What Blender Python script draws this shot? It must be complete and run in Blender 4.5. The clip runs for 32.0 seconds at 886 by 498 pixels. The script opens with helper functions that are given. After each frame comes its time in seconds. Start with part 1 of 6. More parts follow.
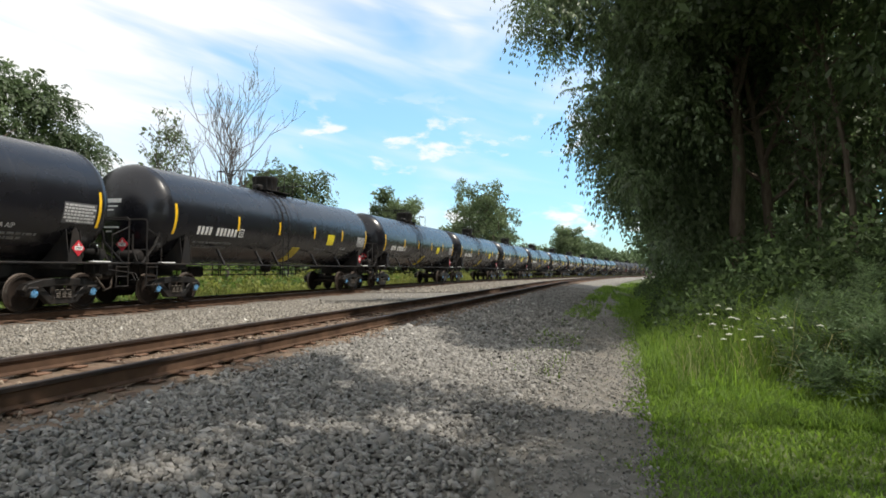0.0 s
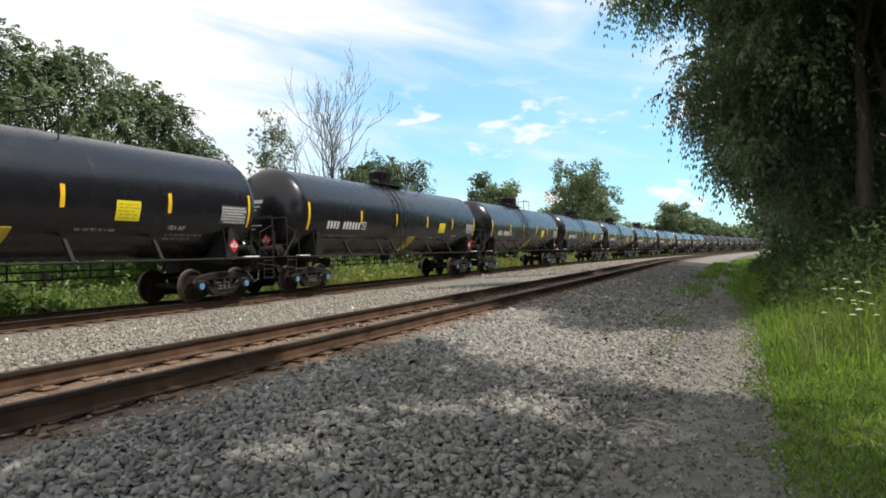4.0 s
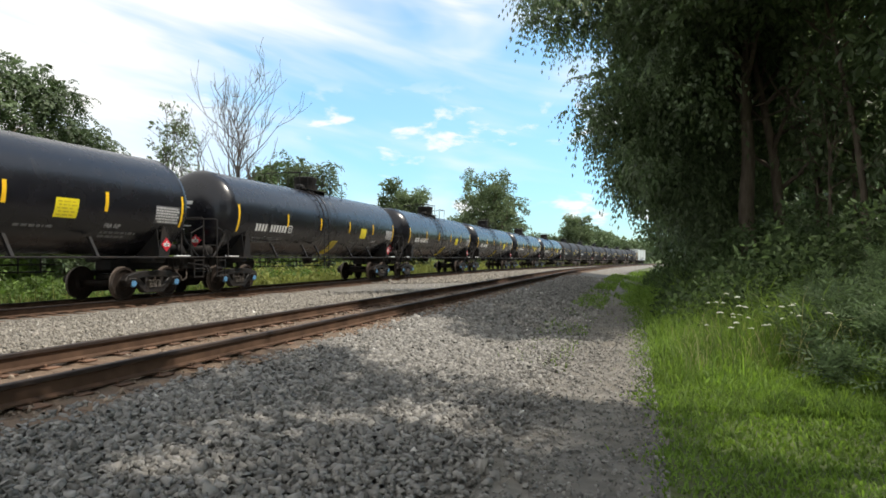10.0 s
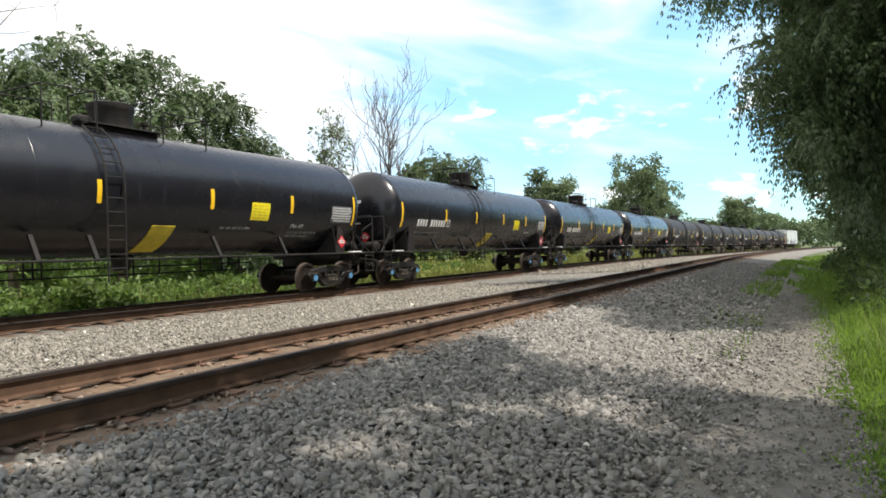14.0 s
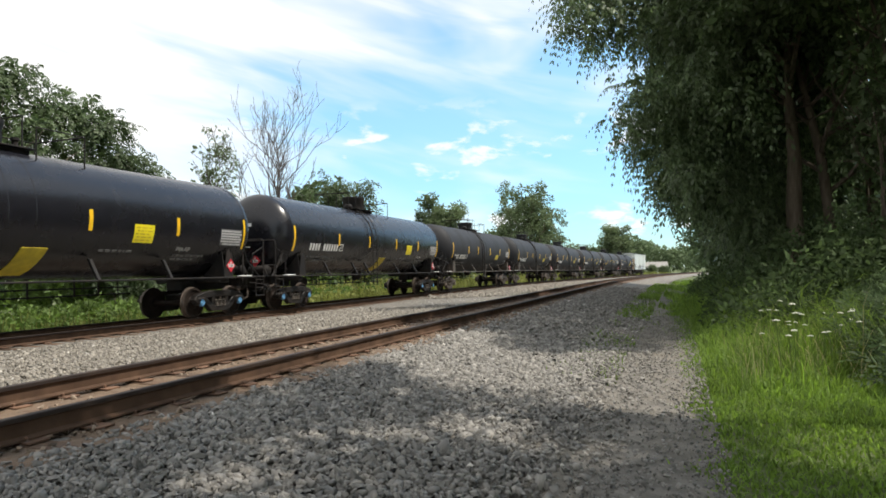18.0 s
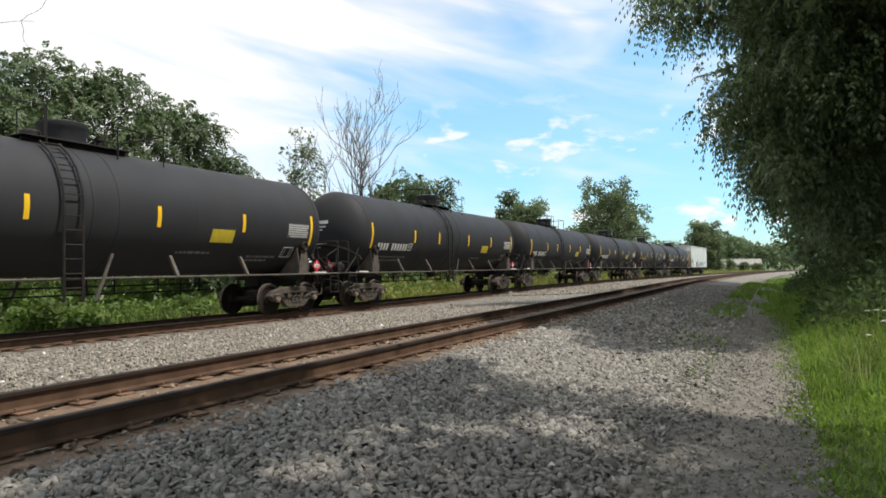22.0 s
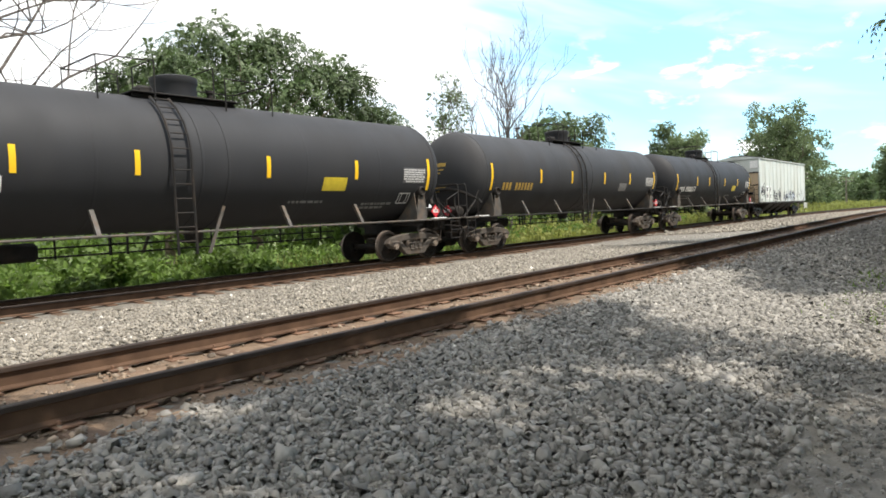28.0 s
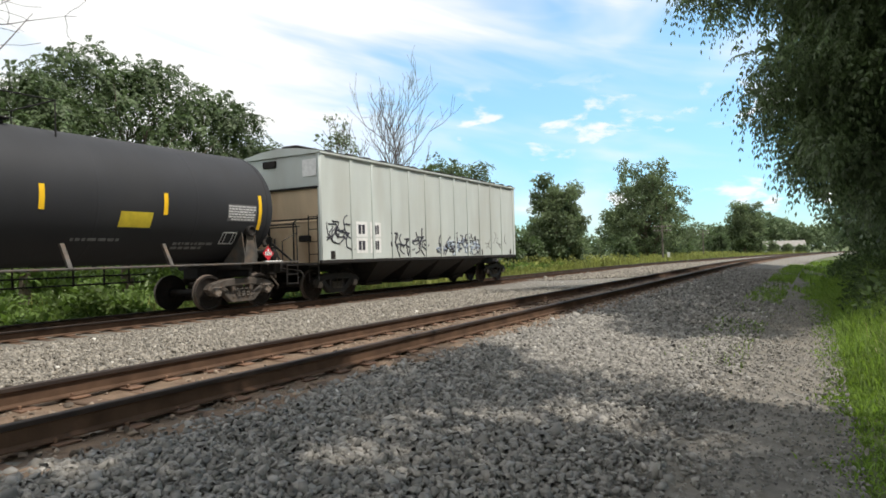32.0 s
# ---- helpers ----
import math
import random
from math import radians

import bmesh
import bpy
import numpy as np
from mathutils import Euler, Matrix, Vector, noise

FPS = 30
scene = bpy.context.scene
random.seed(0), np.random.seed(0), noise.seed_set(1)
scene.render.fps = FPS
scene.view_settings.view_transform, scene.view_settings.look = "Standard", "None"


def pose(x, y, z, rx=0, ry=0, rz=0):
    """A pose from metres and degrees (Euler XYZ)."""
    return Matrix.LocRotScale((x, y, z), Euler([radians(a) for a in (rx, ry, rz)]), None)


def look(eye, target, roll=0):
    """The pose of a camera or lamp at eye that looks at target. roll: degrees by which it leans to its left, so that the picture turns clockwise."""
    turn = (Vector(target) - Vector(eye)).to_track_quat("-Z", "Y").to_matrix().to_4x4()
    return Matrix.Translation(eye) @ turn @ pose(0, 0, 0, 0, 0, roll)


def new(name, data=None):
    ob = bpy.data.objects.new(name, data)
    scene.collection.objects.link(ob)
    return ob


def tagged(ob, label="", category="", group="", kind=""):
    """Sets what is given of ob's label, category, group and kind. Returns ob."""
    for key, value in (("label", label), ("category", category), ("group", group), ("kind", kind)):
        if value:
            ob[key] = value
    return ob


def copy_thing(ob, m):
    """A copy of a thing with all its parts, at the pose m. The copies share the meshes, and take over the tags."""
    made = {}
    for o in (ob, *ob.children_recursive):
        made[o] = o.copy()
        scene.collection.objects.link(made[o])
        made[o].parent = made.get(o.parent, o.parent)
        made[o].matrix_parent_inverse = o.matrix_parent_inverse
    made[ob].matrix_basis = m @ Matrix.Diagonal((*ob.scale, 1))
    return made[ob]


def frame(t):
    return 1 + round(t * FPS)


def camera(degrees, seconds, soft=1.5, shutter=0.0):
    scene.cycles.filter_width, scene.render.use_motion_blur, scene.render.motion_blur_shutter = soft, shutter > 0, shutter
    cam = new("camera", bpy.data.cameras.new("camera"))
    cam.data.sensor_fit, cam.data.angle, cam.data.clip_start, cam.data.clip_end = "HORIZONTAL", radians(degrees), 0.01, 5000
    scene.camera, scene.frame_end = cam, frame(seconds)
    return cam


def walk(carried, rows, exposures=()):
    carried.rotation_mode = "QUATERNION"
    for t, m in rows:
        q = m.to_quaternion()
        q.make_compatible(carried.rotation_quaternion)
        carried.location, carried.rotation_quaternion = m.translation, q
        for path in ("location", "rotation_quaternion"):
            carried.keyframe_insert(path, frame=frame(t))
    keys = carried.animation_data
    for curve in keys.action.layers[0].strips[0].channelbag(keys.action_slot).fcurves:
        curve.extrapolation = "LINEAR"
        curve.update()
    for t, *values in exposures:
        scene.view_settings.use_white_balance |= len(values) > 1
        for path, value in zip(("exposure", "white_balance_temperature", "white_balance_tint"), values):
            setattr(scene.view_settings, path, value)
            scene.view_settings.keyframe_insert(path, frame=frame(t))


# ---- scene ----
cam = camera(67.90, 32.0, soft=1.7)
PATH = [
    (0, 0.030, 0.013, 1.040, 91.58, -0.77, 15.47), (0.5, 0.024, 0.016, 1.037, 91.44, -1.34, 21.44),
    (1, 0.033, 0.015, 1.033, 91.17, -0.89, 21.49), (1.5, 0.035, 0.018, 1.037, 91.22, 0.07, 20.39),
    (2, 0.030, 0.010, 1.037, 91.50, 0.32, 19.86), (2.5, 0.028, 0.008, 1.038, 91.84, -0.16, 19.51),
    (3, 0.032, 0.010, 1.036, 92.08, -0.11, 19.73), (3.5, 0.025, 0.013, 1.032, 90.67, 0.82, 22.34),
    (4, 0.029, 0.015, 1.033, 90.31, 1.51, 24.15), (4.5, 0.026, 0.012, 1.030, 90.27, 1.28, 25.05),
    (6.5, 0.023, -0.010, 1.043, 91.05, 0.45, 26.94), (7, 0.038, -0.022, 1.057, 92.08, 0.23, 25.26),
    (7.5, 0.094, -0.003, 1.050, 91.94, 0.17, 15.98), (8, 0.162, 0.034, 1.056, 92.19, -0.44, 8.53),
    (8.5, 0.195, 0.034, 1.055, 91.96, -0.23, 7.65), (9, 0.174, 0.019, 1.054, 91.73, 0.03, 12.08),
    (9.5, 0.151, 0.029, 1.052, 91.10, 0.38, 15.07), (10, 0.072, 0.029, 1.054, 90.71, -0.19, 16.25),
    (10.5, -0.026, 0.019, 1.052, 91.44, -0.36, 16.60), (11, -0.055, 0.037, 1.053, 91.77, -0.32, 20.36),
    (11.5, -0.068, 0.024, 1.051, 92.02, -0.08, 24.78), (12, -0.083, 0.012, 1.044, 92.07, -0.00, 27.42),
    (12.5, -0.158, -0.032, 1.040, 91.92, 0.69, 32.88), (13, -0.168, -0.031, 1.037, 90.09, 1.33, 41.47),
    (13.5, -0.126, 0.004, 1.040, 89.46, 1.80, 40.10), (14, -0.088, 0.036, 1.051, 90.08, 1.42, 28.93),
    (14.5, -0.096, 0.036, 1.051, 90.73, 1.01, 26.49), (16.5, -0.085, 0.023, 1.048, 91.14, 1.03, 27.73),
    (17, -0.070, 0.027, 1.049, 91.34, 0.63, 27.13), (17.5, -0.043, 0.017, 1.049, 91.82, 1.39, 21.98),
    (18, -0.033, 0.007, 1.049, 91.99, 1.27, 19.51), (18.5, -0.038, -0.007, 1.042, 92.56, 1.74, 21.33),
    (19, -0.041, -0.001, 1.042, 92.95, 1.07, 23.65), (19.5, -0.044, 0.002, 1.044, 93.04, 0.95, 24.65),
    (20, -0.053, 0.011, 1.041, 92.98, 1.06, 26.07), (20.5, -0.068, 0.018, 1.044, 92.75, 0.86, 27.50),
    (21, -0.064, 0.023, 1.043, 92.36, 0.75, 28.44), (21.5, -0.056, 0.025, 1.040, 92.11, 0.71, 27.83),
    (22, -0.042, 0.026, 1.039, 91.89, 1.15, 26.48), (22.5, -0.043, 0.029, 1.044, 91.77, 1.69, 25.15),
    (23, -0.045, 0.026, 1.046, 91.77, 1.94, 24.34), (23.5, -0.041, 0.022, 1.047, 91.82, 2.15, 23.72),
    (24, -0.033, 0.021, 1.047, 91.96, 2.67, 23.30), (24.5, -0.035, 0.013, 1.047, 92.22, 2.97, 23.40),
    (26.5, -0.032, -0.032, 1.078, 91.29, 1.96, 28.64), (27, -0.062, -0.060, 1.081, 88.98, 1.63, 38.75),
    (27.5, -0.041, -0.062, 1.082, 88.00, 2.29, 42.99), (28, 0.017, -0.044, 1.086, 87.21, 2.74, 39.39),
    (28.5, 0.020, -0.054, 1.089, 87.81, 2.63, 34.96), (29, 0.035, -0.057, 1.091, 88.44, 2.41, 30.86),
    (29.5, 0.046, -0.057, 1.086, 89.45, 2.85, 28.43), (30, 0.044, -0.058, 1.088, 89.79, 2.69, 26.84),
    (30.5, 0.031, -0.060, 1.091, 89.95, 1.70, 25.83), (31, 0.035, -0.060, 1.089, 90.22, 1.53, 26.30),
    (31.5, 0.040, -0.064, 1.088, 90.47, 1.47, 27.53), (32, 0.039, -0.065, 1.090, 90.58, 1.56, 29.53),
]
walk(cam, [(t, pose(*p)) for t, *p in PATH],
     exposures=[(0, 0.0), (8, 0.03), (12, 0.06), (13, 0.30), (14, 0.33), (14.5, 0.28), (16.5, 0.12), (18, 0.08), (19.5, -0.04), (21, -0.04), (24, 0.0), (26.3, 0.05), (27, 0.18), (27.5, 0.36), (28, 0.54), (29, 0.40), (29.6, 0.2), (30.5, 0.02), (32, 0.0)])

# ---- world, sun ----
SUN = Vector((0.49, 0.10, 0.865)).normalized()
CAST_X, CAST_Y = SUN.x / SUN.z, SUN.y / SUN.z
world = bpy.data.worlds.new("world")
scene.world = world
world.use_nodes = True


def build_world():
    nt = world.node_tree
    nt.nodes.clear()
    N, L = nt.nodes.new, nt.links.new
    out, bg, sky = N("ShaderNodeOutputWorld"), N("ShaderNodeBackground"), N("ShaderNodeTexSky")
    sky.sky_type, sky.sun_disc = "NISHITA", False
    sky.sun_elevation = math.asin(SUN.z)
    sky.sun_rotation = math.atan2(SUN.x, SUN.y)
    sky.air_density, sky.dust_density, sky.ozone_density = 1.0, 0.6, 1.5
    co = N("ShaderNodeTexCoord")
    sep = N("ShaderNodeSeparateXYZ")
    L(co.outputs["Generated"], sep.inputs[0])

    def m(op, a, b=None):
        n = N("ShaderNodeMath")
        n.operation = op
        for i, v in enumerate((a, b)):
            if v is None:
                continue
            if isinstance(v, (int, float)):
                n.inputs[i].default_value = v
            else:
                L(v, n.inputs[i])
        return n.outputs[0]

    az = m("ARCTAN2", sep.outputs[0], sep.outputs[1])
    el = m("ARCSINE", sep.outputs[2])

    def layer(kx, ky, tilt, detail, lo, hi, seed, bias=None, dist=0.3, rough=0.5):
        """Clouds drawn out along the horizon: kx and ky count the lumps per radian."""
        comb = N("ShaderNodeCombineXYZ")
        L(m("MULTIPLY", az, kx), comb.inputs[0])
        L(m("MULTIPLY", m("ADD", el, m("MULTIPLY", az, tilt)), ky), comb.inputs[1])
        comb.inputs[2].default_value = seed
        nz = N("ShaderNodeTexNoise")
        nz.inputs["Scale"].default_value = 1.0
        nz.inputs["Detail"].default_value = detail
        nz.inputs["Roughness"].default_value = rough
        nz.inputs["Distortion"].default_value = dist
        L(comb.outputs[0], nz.inputs["Vector"])
        rg = N("ShaderNodeMapRange")
        rg.interpolation_type = "SMOOTHSTEP"
        rg.inputs[1].default_value, rg.inputs[2].default_value = lo, hi
        L(nz.outputs[0] if bias is None else m("ADD", nz.outputs[0], bias), rg.inputs[0])
        return rg.outputs[0]

    def ramp(v, v0, v1, a, b):
        r = N("ShaderNodeMapRange")
        r.interpolation_type = "SMOOTHSTEP"
        for i, k in enumerate((v0, v1, a, b)):
            r.inputs[i + 1].default_value = k
        L(v, r.inputs[0])
        return r.outputs[0]

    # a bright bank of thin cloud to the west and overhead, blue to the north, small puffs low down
    # the last ramp adds unseen eastern cloud, to grey what the tanks reflect
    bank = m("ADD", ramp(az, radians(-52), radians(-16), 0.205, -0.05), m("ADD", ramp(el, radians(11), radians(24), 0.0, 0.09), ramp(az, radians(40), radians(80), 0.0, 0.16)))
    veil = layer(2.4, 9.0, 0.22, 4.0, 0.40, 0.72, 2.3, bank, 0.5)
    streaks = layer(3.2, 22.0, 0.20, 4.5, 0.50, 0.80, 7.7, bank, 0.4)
    puffs = m("MULTIPLY", layer(9.0, 22.0, 0.0, 6.0, 0.55, 0.66, 4.4, None, 0.25, 0.55), ramp(el, radians(11), radians(16), 1.0, 0.0))
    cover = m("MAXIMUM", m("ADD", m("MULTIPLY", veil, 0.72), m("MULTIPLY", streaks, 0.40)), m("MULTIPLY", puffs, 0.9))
    haze = m("MULTIPLY", m("POWER", m("SUBTRACT", 1.0, m("MINIMUM", m("MAXIMUM", sep.outputs[2], 0.0), 1.0)), 16.0), 0.10)
    cover = m("MINIMUM", m("ADD", cover, haze), 1.0)
    mix = N("ShaderNodeMix")
    mix.data_type = "RGBA"
    L(cover, mix.inputs[0])
    gain = N("ShaderNodeMix")
    gain.data_type, gain.blend_type = "RGBA", "MULTIPLY"
    gain.inputs[0].default_value = 1.0
    tone = N("ShaderNodeMix")
    tone.data_type = "RGBA"
    tone.inputs[6].default_value, tone.inputs[7].default_value = (1.0, 1.5, 1.75, 1), (1.8, 2.2, 2.1, 1)
    L(ramp(el, 0.0, radians(20), 0.0, 1.0), tone.inputs[0])
    L(tone.outputs[2], gain.inputs[7])
    L(sky.outputs[0], gain.inputs[6])
    L(gain.outputs[2], mix.inputs[6])
    mix.inputs[7].default_value = (9.3, 9.3, 9.2, 1)
    L(mix.outputs[2], bg.inputs[0])
    bg.inputs[1].default_value = 0.115
    L(bg.outputs[0], out.inputs[0])


build_world()
sun_data = bpy.data.lights.new("sun", "SUN")
sun_data.energy, sun_data.angle, sun_data.color = 4.75, radians(0.53), (1.0, 0.925, 0.815)
sun = new("sun", sun_data)
sun.matrix_world = look(SUN * 100, (0, 0, 0))
scene.view_settings.exposure = 0.0


# ---- materials ----
def mat(name, base, rough=0.6, metal=0.0, vary=0.15, scale=6.0, bump=0.0, bscale=60.0, dirt=None, dscale=1.2, damount=0.5,
        island=0.0, objvar=0.0, spec=0.5, translucent=0.0, stretch=(1, 1, 1), coat=0.0, dlo=0.45, dhi=0.7):
    mt = bpy.data.materials.new(name)
    mt.use_nodes = True
    nt = mt.node_tree
    N, L = nt.nodes.new, nt.links.new
    p = nt.nodes["Principled BSDF"]
    p.inputs["Roughness"].default_value, p.inputs["Metallic"].default_value = rough, metal
    p.inputs["Specular IOR Level"].default_value = spec
    p.inputs["Coat Weight"].default_value = coat
    p.inputs["Coat Roughness"].default_value = 0.12
    co = N("ShaderNodeTexCoord")
    mp = N("ShaderNodeMapping")
    mp.inputs["Scale"].default_value = stretch
    L(co.outputs["Object"], mp.inputs[0])

    def noise_at(s, detail=4.0):
        n = N("ShaderNodeTexNoise")
        n.inputs["Scale"].default_value, n.inputs["Detail"].default_value = s, detail
        L(mp.outputs[0], n.inputs["Vector"])
        return n.outputs[0]

    hsv = N("ShaderNodeHueSaturation")
    hsv.inputs["Color"].default_value = (*base, 1)
    rg = N("ShaderNodeMapRange")
    rg.inputs[1].default_value, rg.inputs[2].default_value = 0.3, 0.7
    rg.inputs[3].default_value, rg.inputs[4].default_value = 1 - vary, 1 + vary
    L(noise_at(scale), rg.inputs[0])
    value = rg.outputs[0]

    def times(a, src, amount):
        r = N("ShaderNodeMapRange")
        r.inputs[3].default_value, r.inputs[4].default_value = 1 - amount, 1 + amount
        L(src, r.inputs[0])
        k = N("ShaderNodeMath")
        k.operation = "MULTIPLY"
        L(a, k.inputs[0]), L(r.outputs[0], k.inputs[1])
        return k.outputs[0]

    if island:
        value = times(value, N("ShaderNodeNewGeometry").outputs["Random Per Island"], island)
    if objvar:
        value = times(value, N("ShaderNodeObjectInfo").outputs["Random"], objvar)
    L(value, hsv.inputs["Value"])
    colour = hsv.outputs[0]
    if dirt:
        mx = N("ShaderNodeMix")
        mx.data_type = "RGBA"
        r = N("ShaderNodeMapRange")
        r.inputs[1].default_value, r.inputs[2].default_value, r.inputs[4].default_value = dlo, dhi, damount
        L(noise_at(dscale, 6.0), r.inputs[0])
        L(r.outputs[0], mx.inputs[0])
        L(colour, mx.inputs[6])
        mx.inputs[7].default_value = (*dirt, 1)
        colour = mx.outputs[2]
        rr = N("ShaderNodeMapRange")
        rr.inputs[3].default_value, rr.inputs[4].default_value = rough, min(1.0, rough + 0.3)
        L(r.outputs[0], rr.inputs[0])
        L(rr.outputs[0], p.inputs["Roughness"])
    L(colour, p.inputs["Base Color"])
    if bump:
        b = N("ShaderNodeBump")
        b.inputs["Strength"].default_value, b.inputs["Distance"].default_value = 1.0, bump
        L(noise_at(bscale, 5.0), b.inputs["Height"])
        L(b.outputs[0], p.inputs["Normal"])
    if translucent:
        tr = N("ShaderNodeBsdfTranslucent")
        sat = N("ShaderNodeHueSaturation")
        sat.inputs["Saturation"].default_value, sat.inputs["Value"].default_value = 1.15, 1.5
        L(colour, sat.inputs["Color"])
        L(sat.outputs[0], tr.inputs[0])
        ms = N("ShaderNodeMixShader")
        ms.inputs[0].default_value = translucent
        L(p.outputs[0], ms.inputs[1]), L(tr.outputs[0], ms.inputs[2])
        L(ms.outputs[0], nt.nodes["Material Output"].inputs[0])
    return mt


M_BLACK = mat("gloss_black_paint", (0.0106, 0.0106, 0.0140), 0.26, vary=0.15, scale=2.5, dirt=(0.026, 0.023, 0.02), dscale=1.6, damount=0.2, dlo=0.5, dhi=0.8)
M_GREY = mat("matte_grey_paint", (0.0225, 0.0235, 0.0275), 0.68, spec=0.35, vary=0.12, scale=1.3, dirt=(0.036, 0.036, 0.038), dscale=1.1, damount=0.4, stretch=(1, 1, 0.35))
M_BROWNBLACK = mat("faded_black_paint", (0.031, 0.032, 0.036), 0.68, spec=0.35, vary=0.14, scale=1.2, dirt=(0.046, 0.044, 0.044), dscale=1.0, damount=0.45, stretch=(1, 1, 0.35))
M_FRAME = mat("black_frame_paint", (0.014, 0.013, 0.013), 0.7, vary=0.25, scale=5, dirt=(0.055, 0.04, 0.03), dscale=3, damount=0.35, spec=0.3)
M_GREYFRAME = mat("dusty_grey_steel", (0.072, 0.066, 0.06), 0.7, vary=0.3, scale=5, dirt=(0.17, 0.11, 0.07), dscale=4, damount=0.5)
M_TRUCK = mat("cast_truck_steel", (0.014, 0.0125, 0.012), 0.55, spec=0.3, vary=0.3, scale=6, dirt=(0.06, 0.042, 0.03), dscale=4, damount=0.4, bump=0.004, bscale=30)
M_TRUCKRUST = mat("dusty_truck_steel", (0.065, 0.055, 0.047), 0.75, vary=0.3, scale=6, dirt=(0.13, 0.085, 0.055), dscale=4, damount=0.6, bump=0.004, bscale=30)
M_SPRING = mat("worn_spring_steel", (0.12, 0.105, 0.09), 0.6, 0.2, vary=0.3, scale=9, dirt=(0.06, 0.045, 0.035), dscale=6, damount=0.5)
M_WHEEL = mat("rusty_wheel_steel", (0.022, 0.016, 0.013), 0.7, 0.1, vary=0.3, scale=7, dirt=(0.035, 0.025, 0.02), dscale=5, damount=0.6, spec=0.2)
M_WHEELDARK = mat("oily_wheel_steel", (0.018, 0.016, 0.015), 0.6, 0.1, vary=0.3, scale=7, dirt=(0.045, 0.03, 0.022), dscale=5, damount=0.4, spec=0.2)
M_TREAD = mat("polished_wheel_tread", (0.17, 0.14, 0.12), 0.45, 0.7, vary=0.2, dirt=(0.08, 0.05, 0.035), dscale=6, damount=0.5)
M_BLUECAP = mat("blue_bearing_cap", (0.10, 0.28, 0.50), 0.45, vary=0.2, scale=20, dirt=(0.2, 0.2, 0.2), dscale=12, damount=0.4)
M_RUSTCAP = mat("worn_bearing_cap", (0.2, 0.16, 0.13), 0.6, vary=0.25, scale=20)
M_CELL = mat("dull_white_print", (0.52, 0.52, 0.52), 0.6, vary=0.2, scale=14)
M_YELLOW = mat("yellow_reflector", (0.85, 0.52, 0.02), 0.4, vary=0.06, scale=8)
M_YELLOWPANEL = mat("yellow_panel_paint", (0.80, 0.68, 0.02), 0.45, vary=0.08, scale=6)
M_YELLOWDULL = mat("dull_yellow_paint", (0.55, 0.43, 0.03), 0.55, vary=0.2, scale=4)
M_WHITE = mat("white_stencil_paint", (0.75, 0.75, 0.74), 0.5, vary=0.1, scale=9)
M_FAINT = mat("faint_stencil_paint", (0.17, 0.17, 0.17), 0.6, vary=0.35, scale=14)
M_GOLD = mat("yellow_stencil_paint", (0.42, 0.27, 0.05), 0.6, vary=0.3, scale=12)
M_PANEL = mat("grey_data_panel", (0.085, 0.085, 0.09), 0.6, vary=0.2, scale=12)
M_RED = mat("red_placard", (0.52, 0.03, 0.045), 0.4, vary=0.08)
M_HOPPER = mat("pale_hopper_paint", (0.53, 0.57, 0.55), 0.6, vary=0.09, scale=1.2, dirt=(0.40, 0.40, 0.36), dscale=0.9, damount=0.45, stretch=(1, 1, 0.25), objvar=0.02)
M_HOPPERTAN = mat("rust_stained_hopper_paint", (0.68, 0.53, 0.36), 0.65, vary=0.12, scale=1.5, dirt=(0.40, 0.22, 0.11), dscale=1.0, damount=0.6, stretch=(1, 1, 0.4))
M_PALESPRAY = mat("pale_blue_spray_paint", (0.36, 0.42, 0.52), 0.6, vary=0.3, scale=5)
M_GRAFFITI = mat("dark_spray_paint", (0.035, 0.035, 0.05), 0.6, vary=0.3, scale=5)
M_RAILTOP = mat("rail_head_steel", (0.032, 0.024, 0.021), 0.6, 0.1, spec=0.25, vary=0.2, scale=3, dirt=(0.075, 0.05, 0.036), dscale=2, damount=0.5)
M_RAIL = mat("rusty_rail_steel", (0.098, 0.060, 0.040), 0.9, spec=0.15, vary=0.25, scale=4, dirt=(0.045, 0.027, 0.019), dscale=1.5, damount=0.6, bump=0.002, bscale=50)
M_TIE = mat("weathered_tie_wood", (0.13, 0.08, 0.05), 0.9, vary=0.3, scale=3, dirt=(0.075, 0.055, 0.042), dscale=2.5, damount=0.7, bump=0.012, bscale=14, stretch=(0.5, 5, 3), objvar=0.3)
M_PLATE = mat("rusty_tie_plate", (0.135, 0.076, 0.047), 0.85, vary=0.3, scale=9, dirt=(0.10, 0.055, 0.035), dscale=6, damount=0.6, objvar=0.35)
M_STONE = mat("grey_ballast_stone", (0.212, 0.203, 0.186), 0.9, vary=0.15, scale=9, island=0.4, bump=0.003, bscale=70)
M_STONELIGHT = mat("pale_ballast_stone", (0.237, 0.217, 0.185), 0.9, vary=0.18, scale=9, island=0.4, bump=0.004, bscale=70)
M_STONEBED = mat("ballast_bed", (0.165, 0.152, 0.13), 0.95, vary=0.35, scale=22, bump=0.05, bscale=24, dirt=(0.26, 0.245, 0.22), dscale=9, damount=0.6)
M_PATH = mat("gravel_dirt_path", (0.178, 0.165, 0.145), 0.95, vary=0.3, scale=5, bump=0.02, bscale=50, dirt=(0.17, 0.15, 0.115), dscale=1.1, damount=0.7)
M_SOIL = mat("grassy_soil", (0.085, 0.11, 0.035), 0.95, vary=0.35, scale=3, bump=0.04, bscale=12, dirt=(0.085, 0.085, 0.04), dscale=0.35, damount=0.6)
M_GRASS = mat("green_grass", (0.142, 0.212, 0.05), 0.6, vary=0.28, scale=0.6, island=0.45, translucent=0.5, spec=0.25)
